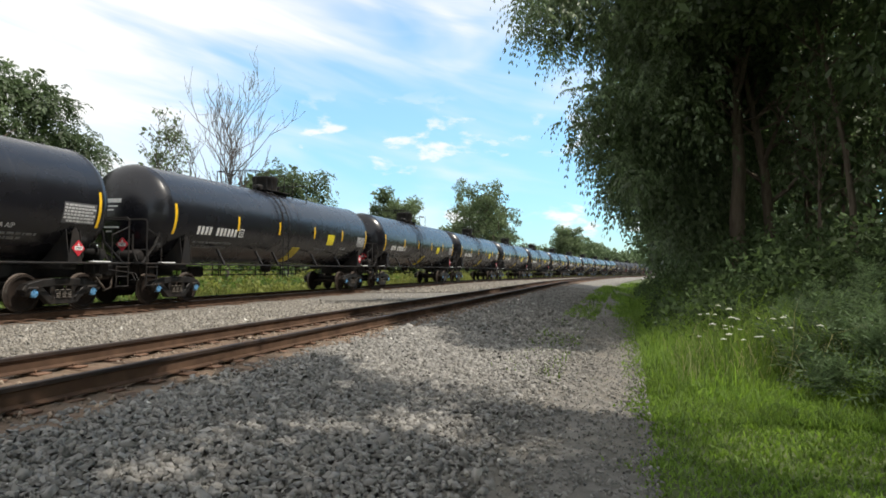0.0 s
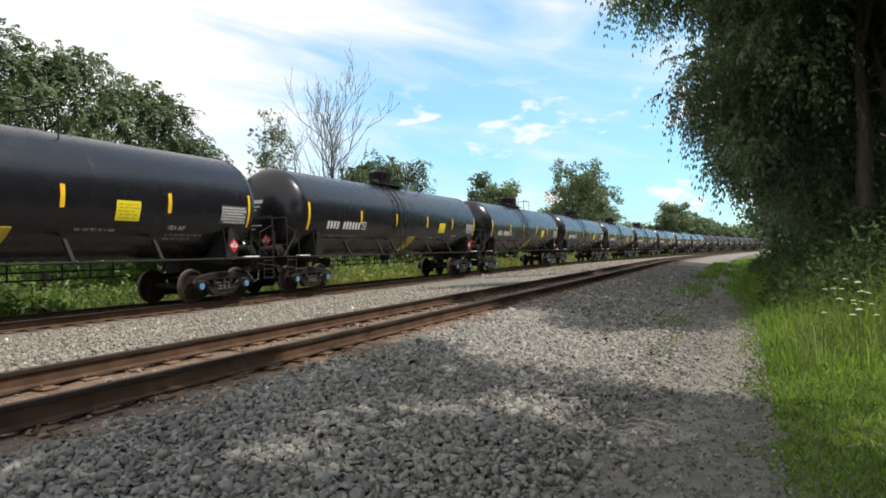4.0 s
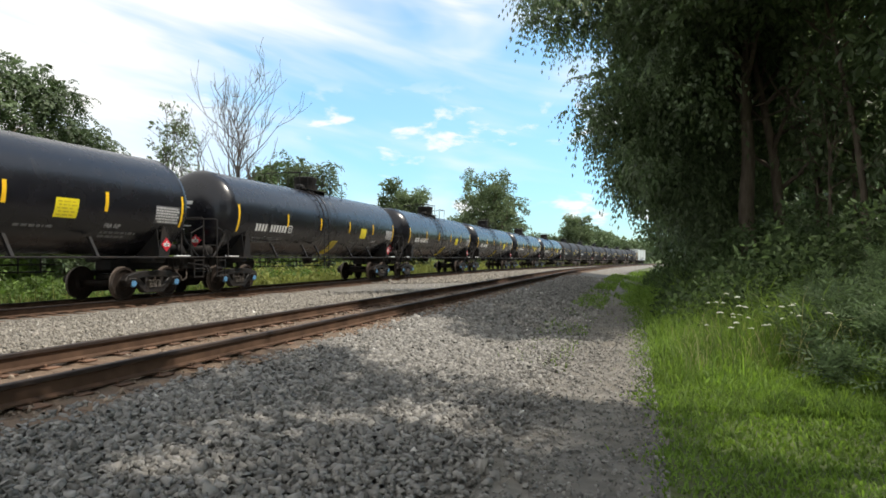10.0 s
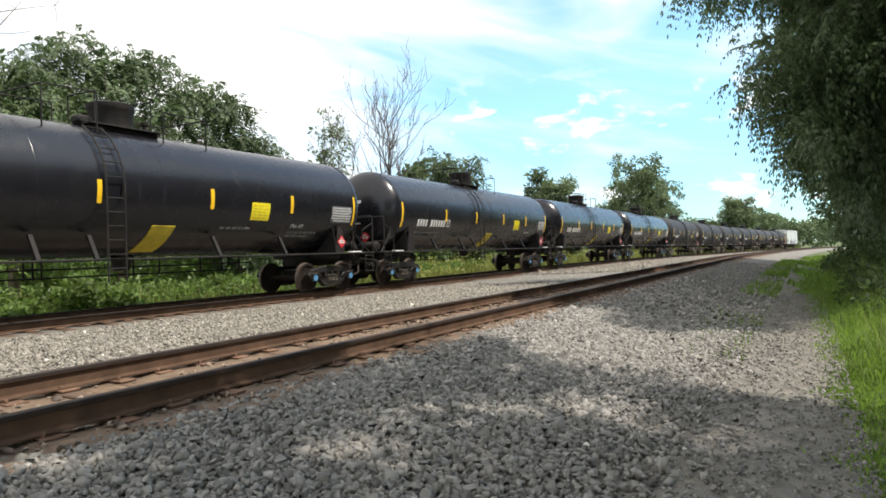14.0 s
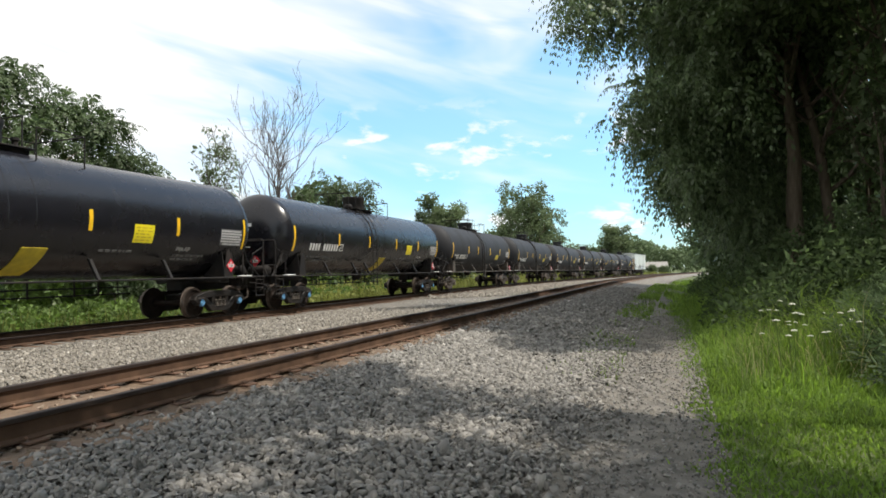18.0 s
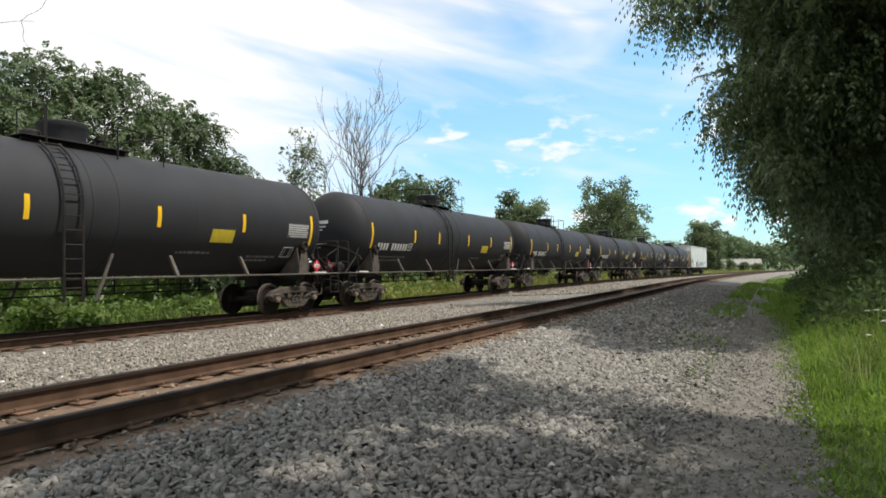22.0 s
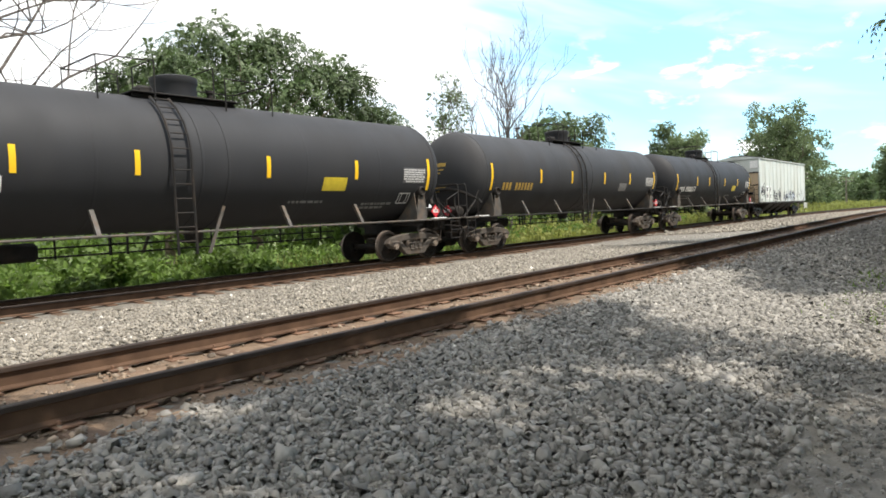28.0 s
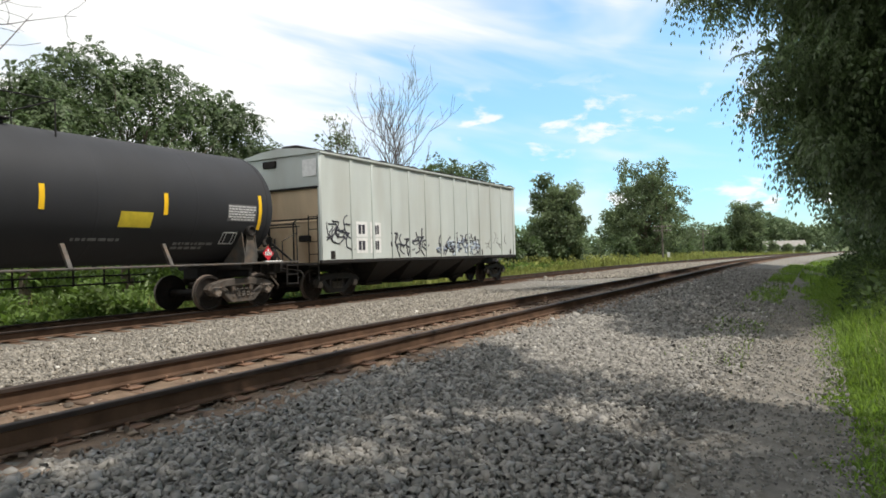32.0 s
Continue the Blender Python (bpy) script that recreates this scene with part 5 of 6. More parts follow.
plant("tree", "broad green tree with feathery leaves beyond the tracks", "tree", 22, (-24.5, 13.0), 6.0, 0.25, 2.8, 10, clump=0.6, per=12, size=0.70, up=0.2, keep=0.25, pairs=7, leaflet=0.22, droop=0.7, crown_low=0.4,
      fronds=True, fill=lobes([(0.4, 0.0, 9.2, 1.2), (-1.1, 0.2, 8.7, 1.0), (1.5, -0.4, 8.2, 1.2), (-0.2, -0.6, 7.7, 1.2), (0.8, -0.4, 6.4, 1.4), (-0.9, -0.3, 5.8, 1.3)], 20), **FAR)
plant("tree", "green tree with a drooping crown beyond the tracks", "tree", 23, (-24.2, 23.2), 5.4, 0.2, 2.6, 12, up=0.3, clump=0.6, per=17, size=0.50, extra=70, pairs=5, leaflet=0.30, droop=0.6, crown_low=0.15, fronds=True, **FAR)
plant("dead_tree", "leafless dead tree with pale upright branches", "dead tree", 24, (-24.0, 36.2), 10.6, 0.15, 5.2, 25, None, M_DEADBARK, up=1.3, levels=3, crown_low=0.16, twig_r=0.010)
plant("dead_tree", "leafless dead tree leaning over the tracks", "dead tree", 25, (-22.5, 6.0), 11.0, 0.17, 8.6, 19, None, M_DEADBARK, up=0.35, levels=3, crown_low=0.3, twig_r=0.008)
plant("half_dead_tree", "thin half-dead tree with few leaves", "tree", 26, (-24.5, 30.8), 7.4, 0.12, 3.4, 15, M_LEAF3, M_DEADBARK, 0.42, 10, 0.26, up=0.9, levels=3, keep=0.22)
plant("tree", "leafy green tree with drooping fronds", "tree", 27, (-25.6, 48.3), 7.9, 0.22, 3.0, 13, clump=0.75, per=18, size=0.6, extra=50, droop=0.8, crown_low=0.15, fronds=True, **FAR)
plant("tree", "small leafy tree at the foot of the dead tree", "tree", 28, (-25.4, 41.6), 6.6, 0.18, 3.0, 11, clump=0.7, per=60, size=0.36, extra=40, droop=0.5, crown_low=0.15, **FAR)
plant("tree", "dense rounded dark green tree", "tree", 29, (-24.3, 67.5), 8.3, 0.3, 3.0, 16, M_LEAF3, M_BARK, 0.75, 80, 0.34, 110, crown_low=0.05)
plant("tree", "broad grey-green tree by the utility pole", "tree", 30, (-27.2, 114.0), 11.3, 0.4, 7.6, 22, M_LEAF3, M_BARK, 1.0, 75, 0.42, 210, crown_low=0.06, slim=0.5)
plant("tree", "round leafy tree before the distant shed", "tree", 31, (-37.2, 235.0), 14.6, 0.45, 5.8, 14, M_LEAF3, M_BARK, 1.5, 60, 0.8, 120, crown_low=0.04)
for i, (u, s, h) in enumerate(((-26, 57, 3.0), (-25.5, 62, 2.8), (-29, 76, 4.2), (-31, 128, 4.4), (-31, 152, 4.4), (-28, 172, 4.5), (-24, 92, 2.6), (-33, 190, 6.5))):
    plant("bush", "dense green bush behind the far track", "bush", 40 + i, (u, s), h, 0.1, h * 0.48, 9, M_LEAF2, M_BARK, 0.8, 60, 0.38, 45, crown_low=0.03, group="bushes beyond the tracks")


def weeds(name, label, material, count, u0, u1, s0, s1, h, seed, width=0.02, lean=0.35, bias=1.0, keep=None, curve=0.5, category="grass"):
    """Upright blades, three vertices across two joints each."""
    rng = np.random.default_rng(seed)
    u = rng.uniform(u0, u1, count)
    s = s0 + (s1 - s0) * rng.uniform(0, 1, count) ** bias
    if keep is not None:
        k = keep(u, s, rng)
        u, s = u[k], s[k]
    n = len(u)
    hh = (h(u, s) if callable(h) else h) * rng.lognormal(0, 0.3, n)
    a = rng.uniform(0, 6.283, n)
    w = width * rng.uniform(0.6, 1.4, n)
    x, y, z = u + shift(s), s, land(u, s) - 0.075
    dx, dy = np.cos(a), np.sin(a)
    ln = lean * hh * rng.uniform(0.1, 1.0, n)
    b = rng.uniform(0, 6.283, n)
    lx, ly = np.cos(b) * ln, np.sin(b) * ln
    V = np.stack([np.stack([x - dx * w, y - dy * w, z], -1), np.stack([x + dx * w, y + dy * w, z], -1),
                  np.stack([x + lx * 0.35 + dx * w * 0.8, y + ly * 0.35 + dy * w * 0.8, z + hh * 0.6], -1),
                  np.stack([x + lx * 0.35 - dx * w * 0.8, y + ly * 0.35 - dy * w * 0.8, z + hh * 0.6], -1),
                  np.stack([x + lx, y + ly, z + hh * (1 - 0.2 * lean)], -1)], 1).reshape(-1, 3)
    base = np.arange(n)[:, None] * 5
    F = np.concatenate([base + np.array([[0, 1, 2]]), base + np.array([[0, 2, 3]]), base + np.array([[3, 2, 4]])])
    return tagged(new(name, bulk(name, V, F, material)), label, category, kind="stuff")


def leafy(name, label, material, count, u0, u1, s0, s1, h, per, size, seed, clump=0.3, slim=0.5, category="weeds", keep=None, bias=1.0):
    rng = np.random.default_rng(seed)
    u = rng.uniform(u0, u1, count)
    s = s0 + (s1 - s0) * rng.uniform(0, 1, count) ** bias
    if keep is not None:
        k = keep(u, s, rng)
        u, s = u[k], s[k]
    n = len(u)
    hh = h(u, s) if callable(h) else np.full(n, h)
    z = land(u, s) - 0.05 + hh * rng.uniform(0, 1, n) ** 0.7
    at, rad = np.stack([u + shift(s), s, z], -1), clump * rng.uniform(0.6, 1.3, n)
    V, F = leaf_cloud(rng, at, rad, per, size, 0.1, 0.8, slim=slim)
    return tagged(new(name, bulk(name, V, F, material)), label, category, kind="stuff")


weeds("meadow_grass", "tall yellow-green meadow grass beyond the far track", M_MEADOW, 27000, -25, -17.4, -2, 60, 0.55, 51, 0.022, bias=1.15, keep=lambda u, s, rng: (s > 13.0 + rng.normal(0, 0.8, len(u))) | (u < -20.5))
weeds("far_meadow_grass", "tall yellow-green grass along the far track", M_MEADOW, 16000, -30, -17.8, 55, 230, 0.9, 52, 0.06, bias=1.2)
leafy("trackside_weeds", "leafy green weeds beyond the far track", M_WEED, 1500, -22.5, -17.75, -2, 26, lambda u, s: 0.35 + 0.65 * np.clip((-u - 18) / 3, 0, 1), 26, 0.17, 53, 0.28)
leafy("trackside_vines", "tangle of broad green vine leaves beyond the far track", M_WEED, 1500, -20.4, -17.7, -2, 13.6, lambda u, s: np.clip(0.75 + 0.45 * np.sin(1.7 * s + u) + 0.3 * np.sin(4.1 * s), 0.25, 1.5), 24, 0.15, 57, 0.22, 0.8)
leafy("far_trackside_weeds", "mixed olive and green weeds along the far track", M_MEADOW, 1500, -30, -18.6, 26, 170, lambda u, s: 0.7 + 0.9 * np.clip((-u - 19) / 5, 0, 1), 26, 0.28, 56, 0.5, bias=1.15)
leafy("hedge_brambles", "rank green hedge beyond the meadow", M_WEED, 900, -31, -23, -8, 45, lambda u, s: 2.2 + 0 * u, 30, 0.3, 55, 0.55)
leafy("bramble_weeds", "rank green brambles at the wood's edge", M_WEED, 700, -25, -20, 20, 60, lambda u, s: 1.0 + 0 * u, 26, 0.2, 54, 0.35)


# the wood beside the path
def wood_tree(seed, u, s, h, r0, spread, count, label, leaf=M_LEAF, per=70, size=0.19, extra=60, lean=(0, 0), low=0.25, clump=0.75, droop=0.55, fill=None, fronds=False, gap=None, only=None, fill_leaf=None, slim=0.45, trim=None, hang=0.55, pairs=3, leaflet=0.40, keep=1.0):
    return plant("tree", label, "tree", seed, (u, s), h, r0, spread, count, leaf, M_BARK, clump, per, size, extra, lean, low, droop=droop, group="trees of the wood", slim=slim, fill=fill, fronds=fronds, gap=gap, only=only, fill_leaf=fill_leaf, trim=trim, hang=hang, pairs=pairs, leaflet=leaflet, keep=keep)


def reach(z):
    """How far the boughs of the large tree hang out at height z, as a place across the line."""
    return np.interp(z, [0.7, 2.9, 3.6, 4.0, 5.4, 6.0, 7.0, 7.7, 8.1, 9.4, 9.9, 10.5, 14], [3.0, 2.0, 1.1, -0.5, -0.8, -1.3, -2.1, -2.1, 0.2, 0.2, -1.7, -3.9, -4.3])


def hanging(rng):
    """Drooping boughs that reach out over the path from the large tree, longer towards its top."""
    out = []
    for z0 in (2.6, 3.4, 4.2, 4.9, 5.6, 6.3, 6.9, 7.5, 8.4, 9.2, 9.9, 10.4, 11.0, 11.7, 12.4, 13.2):
        left = float(reach(z0)) - 4.0
        for k in range(5):
            tip = np.array([left + rng.uniform(0, 0.9) * (k > 0) + 0.4 * (k > 2), rng.normal(-0.9, 1.3), z0 + rng.normal(0, 0.15)])
            root = np.array([rng.uniform(-1.6, -0.6), rng.uniform(0.2, 1.5), z0 + rng.uniform(0.3, 1.0)])
            for w in np.linspace(0, 1, 9):
                p = root + (tip - root) * w
                p[2] += 0.9 * w * (1 - w) - 0.25 * w ** 3
                out.append(p + rng.normal(0, 0.16, 3))
    x, z = rng.uniform(-2.6, 3.0, 130), rng.uniform(2.6, 13.0, 130)
    inner = np.stack([x, rng.uniform(0.8, 3.0, 130), z], -1)
    return np.concatenate([np.array(out), inner])


wood_tree(61, 4.0, 26.0, 14.0, 0.34, 4.8, 15, "large dark tree with twin trunks and drooping fronds over the path", extra=40, low=0.48, fill=hanging, clump=0.40, size=0.64, per=15, pairs=5, leaflet=0.27, fronds=True, droop=0.9, slim=0.36, hang=0.9, gap=(0.2, 1.2, 11.5, 0.6), trim=lambda p: p[:, 0] > reach(p[:, 2]) - 4.0 - 0.25)
wood_tree(62, 5.3, 26.6, 14.0, 0.24, 4.4, 14, "tall dark tree in the wood with drooping fronds", lean=(-2.3, 0), extra=60, size=0.6, per=12, fronds=True, droop=0.8, gap=(-0.7, 1.3, 10.0, 1.2))
wood_tree(63, 9.5, 19.5, 12.0, 0.24, 4.2, 14, "tall dark leafy tree at the wood's edge", extra=70, low=0.3, size=0.55, per=12, fronds=True)
wood_tree(64, 3.6, 34.0, 12.5, 0.26, 4.2, 14, "dark leafy tree further along the path", extra=150, low=0.12, size=0.60, per=13, fronds=True)
wood_tree(65, 4.4, 43.0, 13.0, 0.28, 4.4, 14, "dark leafy tree beside the path", extra=190, low=0.08, size=0.34, per=75)
wood_tree(66, 5.4, 55.0, 14.0, 0.3, 5.2, 14, "dark leafy tree beside the path", extra=130, low=0.05, size=0.45, per=55, clump=1.0)
wood_tree(67, 10.0, 78.0, 14.0, 0.3, 5.6, 14, "leafy tree where the path bends", M_LEAF2, extra=130, low=0.04, size=0.5, per=50, clump=1.1)
wood_tree(68, 9.5, 24.0, 10.0, 0.16, 4.2, 13, "dark tree deeper in the wood", extra=40, low=0.15, size=0.36, per=26)
wood_tree(69, 12.5, 18.5, 9.0, 0.25, 4.6, 13, "dark tree deeper in the wood", extra=90, low=0.08, size=0.42, per=38)
wood_tree(70, 10.5, 33.0, 11.0, 0.28, 5.4, 13, "dark tree deeper in the wood", extra=40, low=0.1, size=0.42, per=26, clump=0.9)
wood_tree(71, 16.0, 30.0, 10.0, 0.28, 5.8, 13, "dark tree deeper in the wood", extra=70, low=0.05, size=0.5, per=28, clump=1.0)
wood_tree(72, 17.0, 20.0, 9.0, 0.28, 5.4, 13, "dark tree deeper in the wood", extra=120, low=0.03, size=0.55, per=36, clump=1.1)
wood_tree(73, 17.0, 14.0, 11.0, 0.22, 4.0, 12, "leafy tree at the lawn's edge", extra=110, low=0.1, size=0.40, per=45)
def shades(p):
    """True for the boughs of the tall tree that lie over the shaded patches of the path and the shoulder; p in the tree's space."""
    h = p[:, 2] + 0.1
    u, s = p[:, 0] + 5.6 - CAST_X * h, p[:, 1] + 6.2 - CAST_Y * h
    wave = 0.22 * np.sin(2.6 * u + 0.7) + 0.15 * np.sin(6.1 * u)
    right = 0.75 + 0.3 * np.sin(2.7 * s) + 0.2 * np.sin(6.1 * s)
    edge = 4.15 + np.clip((u + 3.4) * 0.8, 0, 1.15) + 0.7 * wave
    near = (s < edge) & (u > -5.7 + 0.3 * np.sin(3 * s)) & ((u + 3.3) ** 2 + (s - 3.6) ** 2 > 0.22) & ((u + 4.5) ** 2 + (s - 2.3) ** 2 > 0.2)
    band = (s > 5.25 + np.clip((u + 3.5) * 0.75, 0, 1.35) + wave) & (s < 7.3 + 0.45 * np.clip(-u - 2.2, 0, 2) + 1.5 * wave) & (u > -4.7) & (u < 0.5)
    join = (u < -3.6) & (u > -5.3) & (s > 4) & (s < 6.0) | (u > -1.3) & (s > 5) & (s < 7.3 + wave)
    spot = ((u + 1.5) ** 2 + (s - 6.3) ** 2 < 0.14) | ((u + 0.7) ** 2 + (s - 5.7) ** 2 < 0.22) | (np.sin(4.3 * u + s) * np.sin(3.7 * s - 1.3 * u) > 0.58) & (u < -1.4) & (s > 3.6)
    return (near | band | join) & ~spot & (u < right)


def overhead(rng):
    """High unseen boughs, set so that their shadows fall on the path and the shoulder of the track."""
    n = 1700
    z = rng.uniform(8.6, 11.2, n)
    u, s = rng.uniform(-5.9, 1.2, n), rng.uniform(-3.0, 8.8, n)
    p = np.stack([u + CAST_X * z - 5.6, s + CAST_Y * z - 6.2, z], -1)
    return p[shades(p)]


wood_tree(74, 5.6, 6.2, 12.5, 0.28, 3.9, 14, "tall tree whose crown shades the path", extra=20, low=0.58, lean=(-2.4, 0.0), size=0.16, per=70, fill=overhead, only=shades, fill_leaf=(0.40, 50, 0.16))
def canopy(rng, n, s0, s1, root):
    """High boughs added along the sun's slope to shade the path, the shoulder and the empty track where they enter the
    wood.
    """
    u, s = rng.uniform(-7.0, 0.8, n), rng.uniform(s0, s1, n)
    z = rng.uniform(9.0, 12.0, n) + np.where(u < -4.5, 1.4, 0.0)
    start = np.interp(u, [-7.0, -6.0, -5.0, -4.5, -2.8, -1.2, -0.2, 0.8], [16.0, 14.6, 14.0, 13.6, 12.0, 12.4, 14.8, 16.0])
    lit = (np.abs(s - 26.5 - 0.5 * u) < 0.6) | (np.sin(0.9 * s + 0.8 * u) + np.sin(2.3 * s - 1.1 * u) > 1.45 - 0.02 * np.clip(s - 40, 0, 30))
    k = (s > start + 0.4 * np.sin(3 * u)) & ~lit & ((u > -6.0) | (s < 26))
    return np.stack([u + CAST_X * z - root[0], s + CAST_Y * z - root[1], z], -1)[k]


# added tree: its high crown, above the view, casts the shade further along
wood_tree(81, 6.8, 22.5, 14.0, 0.13, 4.8, 14, "tall slender tree leaning towards the path, added to shade it", extra=90, low=0.54, lean=(-2.6, 0.0), size=0.30, per=60, gap=(-3.25, 1.5, 20.0, 9.0), fill=lambda rng: canopy(rng, 1500, 10.6, 34.0, (6.8, 22.5)), fill_leaf=(0.55, 60, 0.23))
# unseen tree behind the camera, added to hold back light from the sky
wood_tree(75, 4.6, -2.0, 13.0, 0.28, 4.8, 14, "unseen tall tree behind the path, added to block sky light", extra=70, low=0.35, size=0.6, per=22)
# out of view to the right; its thin crown is added to dapple the lawn
wood_tree(82, 10.6, 6.8, 12.0, 0.26, 3.9, 13, "unseen tall tree added to dapple the lawn with shade", extra=28, low=0.66, size=0.2, per=40)
# two more unseen trees to the rear, only there to dim the sky's fill
wood_tree(83, 3.0, -9.0, 13.0, 0.28, 5.0, 12, "unseen tree far behind the path, added to block sky light", extra=80, low=0.25, size=0.8, per=16, clump=1.1)
wood_tree(84, 10.0, -4.0, 13.0, 0.28, 5.4, 12, "unseen tree behind the lawn, added to block sky light", extra=80, low=0.2, size=0.8, per=16, clump=1.1)
wood_tree(85, 3.4, 38.5, 14.0, 0.24, 4.6, 13, "tall dark tree that shades the far path", extra=200, low=0.45, size=0.36, per=50, fill=lambda rng: canopy(rng, 900, 34.0, 58.0, (3.4, 38.5)), fill_leaf=(0.7, 46, 0.32))
wood_tree(86, 3.2, 30.5, 14.0, 0.24, 4.4, 13, "tall dark tree that shades the path", extra=200, low=0.5, size=0.36, per=50)
wood_tree(76, 14.0, 60.0, 11.0, 0.3, 6.5, 12, "dark tree of the far wood", extra=160, low=0.03, size=0.55, per=45, clump=1.4)
wood_tree(77, 19.0, 95.0, 15.0, 0.3, 7.0, 12, "leafy tree of the far wood", M_LEAF2, extra=150, low=0.03, size=0.65, per=45, clump=1.5)
wood_tree(78, 7.4, 30.5, 13.5, 0.17, 3.6, 12, "slender dark tree in the wood", extra=40, low=0.25, size=0.34, per=32)
wood_tree(79, 22.0, 38.0, 11.0, 0.3, 7.0, 12, "dark tree deeper in the wood", extra=140, low=0.02, size=0.75, per=34, clump=1.5)
wood_tree(80, 24.0, 24.0, 10.0, 0.3, 7.0, 12, "dark tree deeper in the wood", extra=140, low=0.02, size=0.75, per=34, clump=1.5)

wood_tree(87, 7.3, 15.4, 7.2, 0.08, 1.3, 7, "slender young tree with browning leaves", M_BROWNLEAF, extra=0, low=0.3, size=0.18, per=8, clump=0.3)
for i, (u, s, h, r) in enumerate(((6.3, 24.6, 9.5, 0.07), (7.4, 26.0, 10.5, 0.09), (8.3, 23.2, 8.5, 0.06), (8.9, 26.8, 10.0, 0.08), (6.9, 28.6, 11.0, 0.08), (10.2, 25.4, 9.0, 0.07), (5.9, 22.6, 7.5, 0.05))):
    wood_tree(110 + i, u, s, h, r, 1.7, 8, "slender bare-stemmed young tree inside the wood", per=14, size=0.26, extra=0, low=0.45, clump=0.4, keep=0.45, lean=(0.5 * math.sin(3.0 * i), 0.3))

leafy("undergrowth", "dark tangled undergrowth at the wood's edge", M_UNDER, 1500, 1.0, 12.0, 13.0, 46, lambda u, s: np.clip((u - 0.7) * (0.9 + 0.35 * np.sin(s * 1.3 + u)), 0.4, 2.5), 74, 0.15, 81, 0.6, 0.42, "undergrowth")
def plumes(name, label, material, count, seed):
    """Feathery weeds: fronds set round upright stems, shorter towards the tip."""
    rng = np.random.default_rng(seed)
    u, s = rng.uniform(2.3, 8.6, count), 8.4 + 5.6 * rng.uniform(0, 1, count) ** 1.2
    h = np.clip((u - 1.7) * 0.62 * np.clip((s - 7.7) / 1.8, 0.25, 1), 0.3, 1.5 + 0.10 * np.clip(u - 3, 0, 4)) * rng.uniform(0.8, 1.2, count)
    tilt = rng.normal(0, 0.12, (count, 2))
    V, F, n = [], [], 0
    for lo, hi, rings, per, size in ((0.25, 0.8, 6, 5, 0.44), (0.75, 1.12, 4, 4, 0.24)):
        w = rng.uniform(lo, hi, (count, rings))
        z = land(u, s)[:, None] - 0.05 + h[:, None] * w
        at = np.stack([(u + shift(s))[:, None] + tilt[:, :1] * h[:, None] * w, s[:, None] + tilt[:, 1:] * h[:, None] * w, z], -1).reshape(-1, 3)
        v, f = frond_cloud(rng, at, np.full(len(at), 0.07), per, size, 0.25, pairs=6, slim=0.26, lift=1.2, leaflet=0.22)
        V.append(v)
        F.append(f + n)
        n += len(v)
    return tagged(new(name, bulk(name, np.concatenate(V), np.concatenate(F), material)), label, "weeds", kind="stuff")


plumes("goldenrod", "tall feathery grey-green weeds at the wood's edge", M_FERN, 230, 82)
def bare(u, s):
    """How worn the lawn is, from 0 to 1."""
    a = 1.15 - ((u - 4.1) / 1.7) ** 2 - ((s - 8.0) / 1.2) ** 2 + 0.3 * np.sin(3.1 * u + s) + 0.25 * np.sin(5.3 * s - 2 * u)
    return np.clip(a, 0, 1)


weeds("tall_grass", "long bright green grass beside the path", M_GRASS, 56000, -0.5, 6.0, 7.4, 30, lambda u, s: 0.07 + 0.75 * np.clip((u - verge(s) - 0.1) / 2.0, 0, 1) * np.clip((s - 8.4 + 0.8 * np.sin(u * 2.3) + 0.5 * np.sin(u * 5.1)) / 2.8, 0.1, 1), 83, 0.0065, 1.15, 1.5, keep=lambda u, s, rng: (u > verge(s) + rng.normal(0, 0.08, len(u))) & (rng.uniform(0, 1, len(u)) > 0.9 * bare(u, s)))
weeds("lawn", "mown bright green grass beside the path", M_GRASS, 68000, -0.4, 7.5, 2.0, 10.0, 0.065, 84, 0.009, 1.2, 1.1,
      keep=lambda u, s, rng: rng.uniform(0, 1, len(u)) < np.clip((u - verge(s) + 0.16) * 2.2, 0.006, 1) * (1 - 0.93 * bare(u, s)))
weeds("lawn_thatch", "dry brown thatch where the lawn is worn", M_THATCH, 9000, 2.4, 7.2, 5.2, 9.6, 0.05, 90, 0.008, 1.6, keep=lambda u, s, rng: rng.uniform(0, 1, len(u)) < bare(u, s))
weeds("grass_seedheads", "pale seed stalks standing among the long grass", M_SEED, 420, 0.7, 4.2, 9.4, 13.5, lambda u, s: 0.5 + 0.25 * np.clip(u - 0.8, 0, 1), 91, 0.004, 1.1, 1.0, keep=lambda u, s, rng: u > verge(s) + 0.6)
weeds("rear_lawn", "mown grass behind the path", M_GRASS, 16000, -0.1, 7.5, -6.0, 2.2, 0.07, 89, 0.016, 1.2, keep=lambda u, s, rng: u > verge(s) + rng.normal(0, 0.1, len(u)))
weeds("path_grass", "tufts of short grass in the worn path", M_GRASS, 5000, -1.3, 0.2, 9.5, 40, 0.10, 85, 0.008, 0.8, 1.2,
      keep=lambda u, s, rng: (np.sin(s * 0.9 + 2 * u) + np.sin(s * 0.37) * 1.2 + rng.normal(0, 0.5, len(u))) > 0.9)


weeds("shoulder_grass", "thin strip of grass between ballast and path", M_GRASS, 17000, -1.9, -0.85, 8.5, 60, lambda u, s: 0.10 + 0.10 * np.clip((s - 12) / 20, 0, 1), 86, 0.009, 0.7, 1.15,
      keep=lambda u, s, rng: (np.sin(s * 0.55 + 1) + 0.6 * np.sin(s * 1.7 + 3 * u) + rng.normal(0, 0.4, len(u))) > 0.1 - 0.02 * (s - 9))
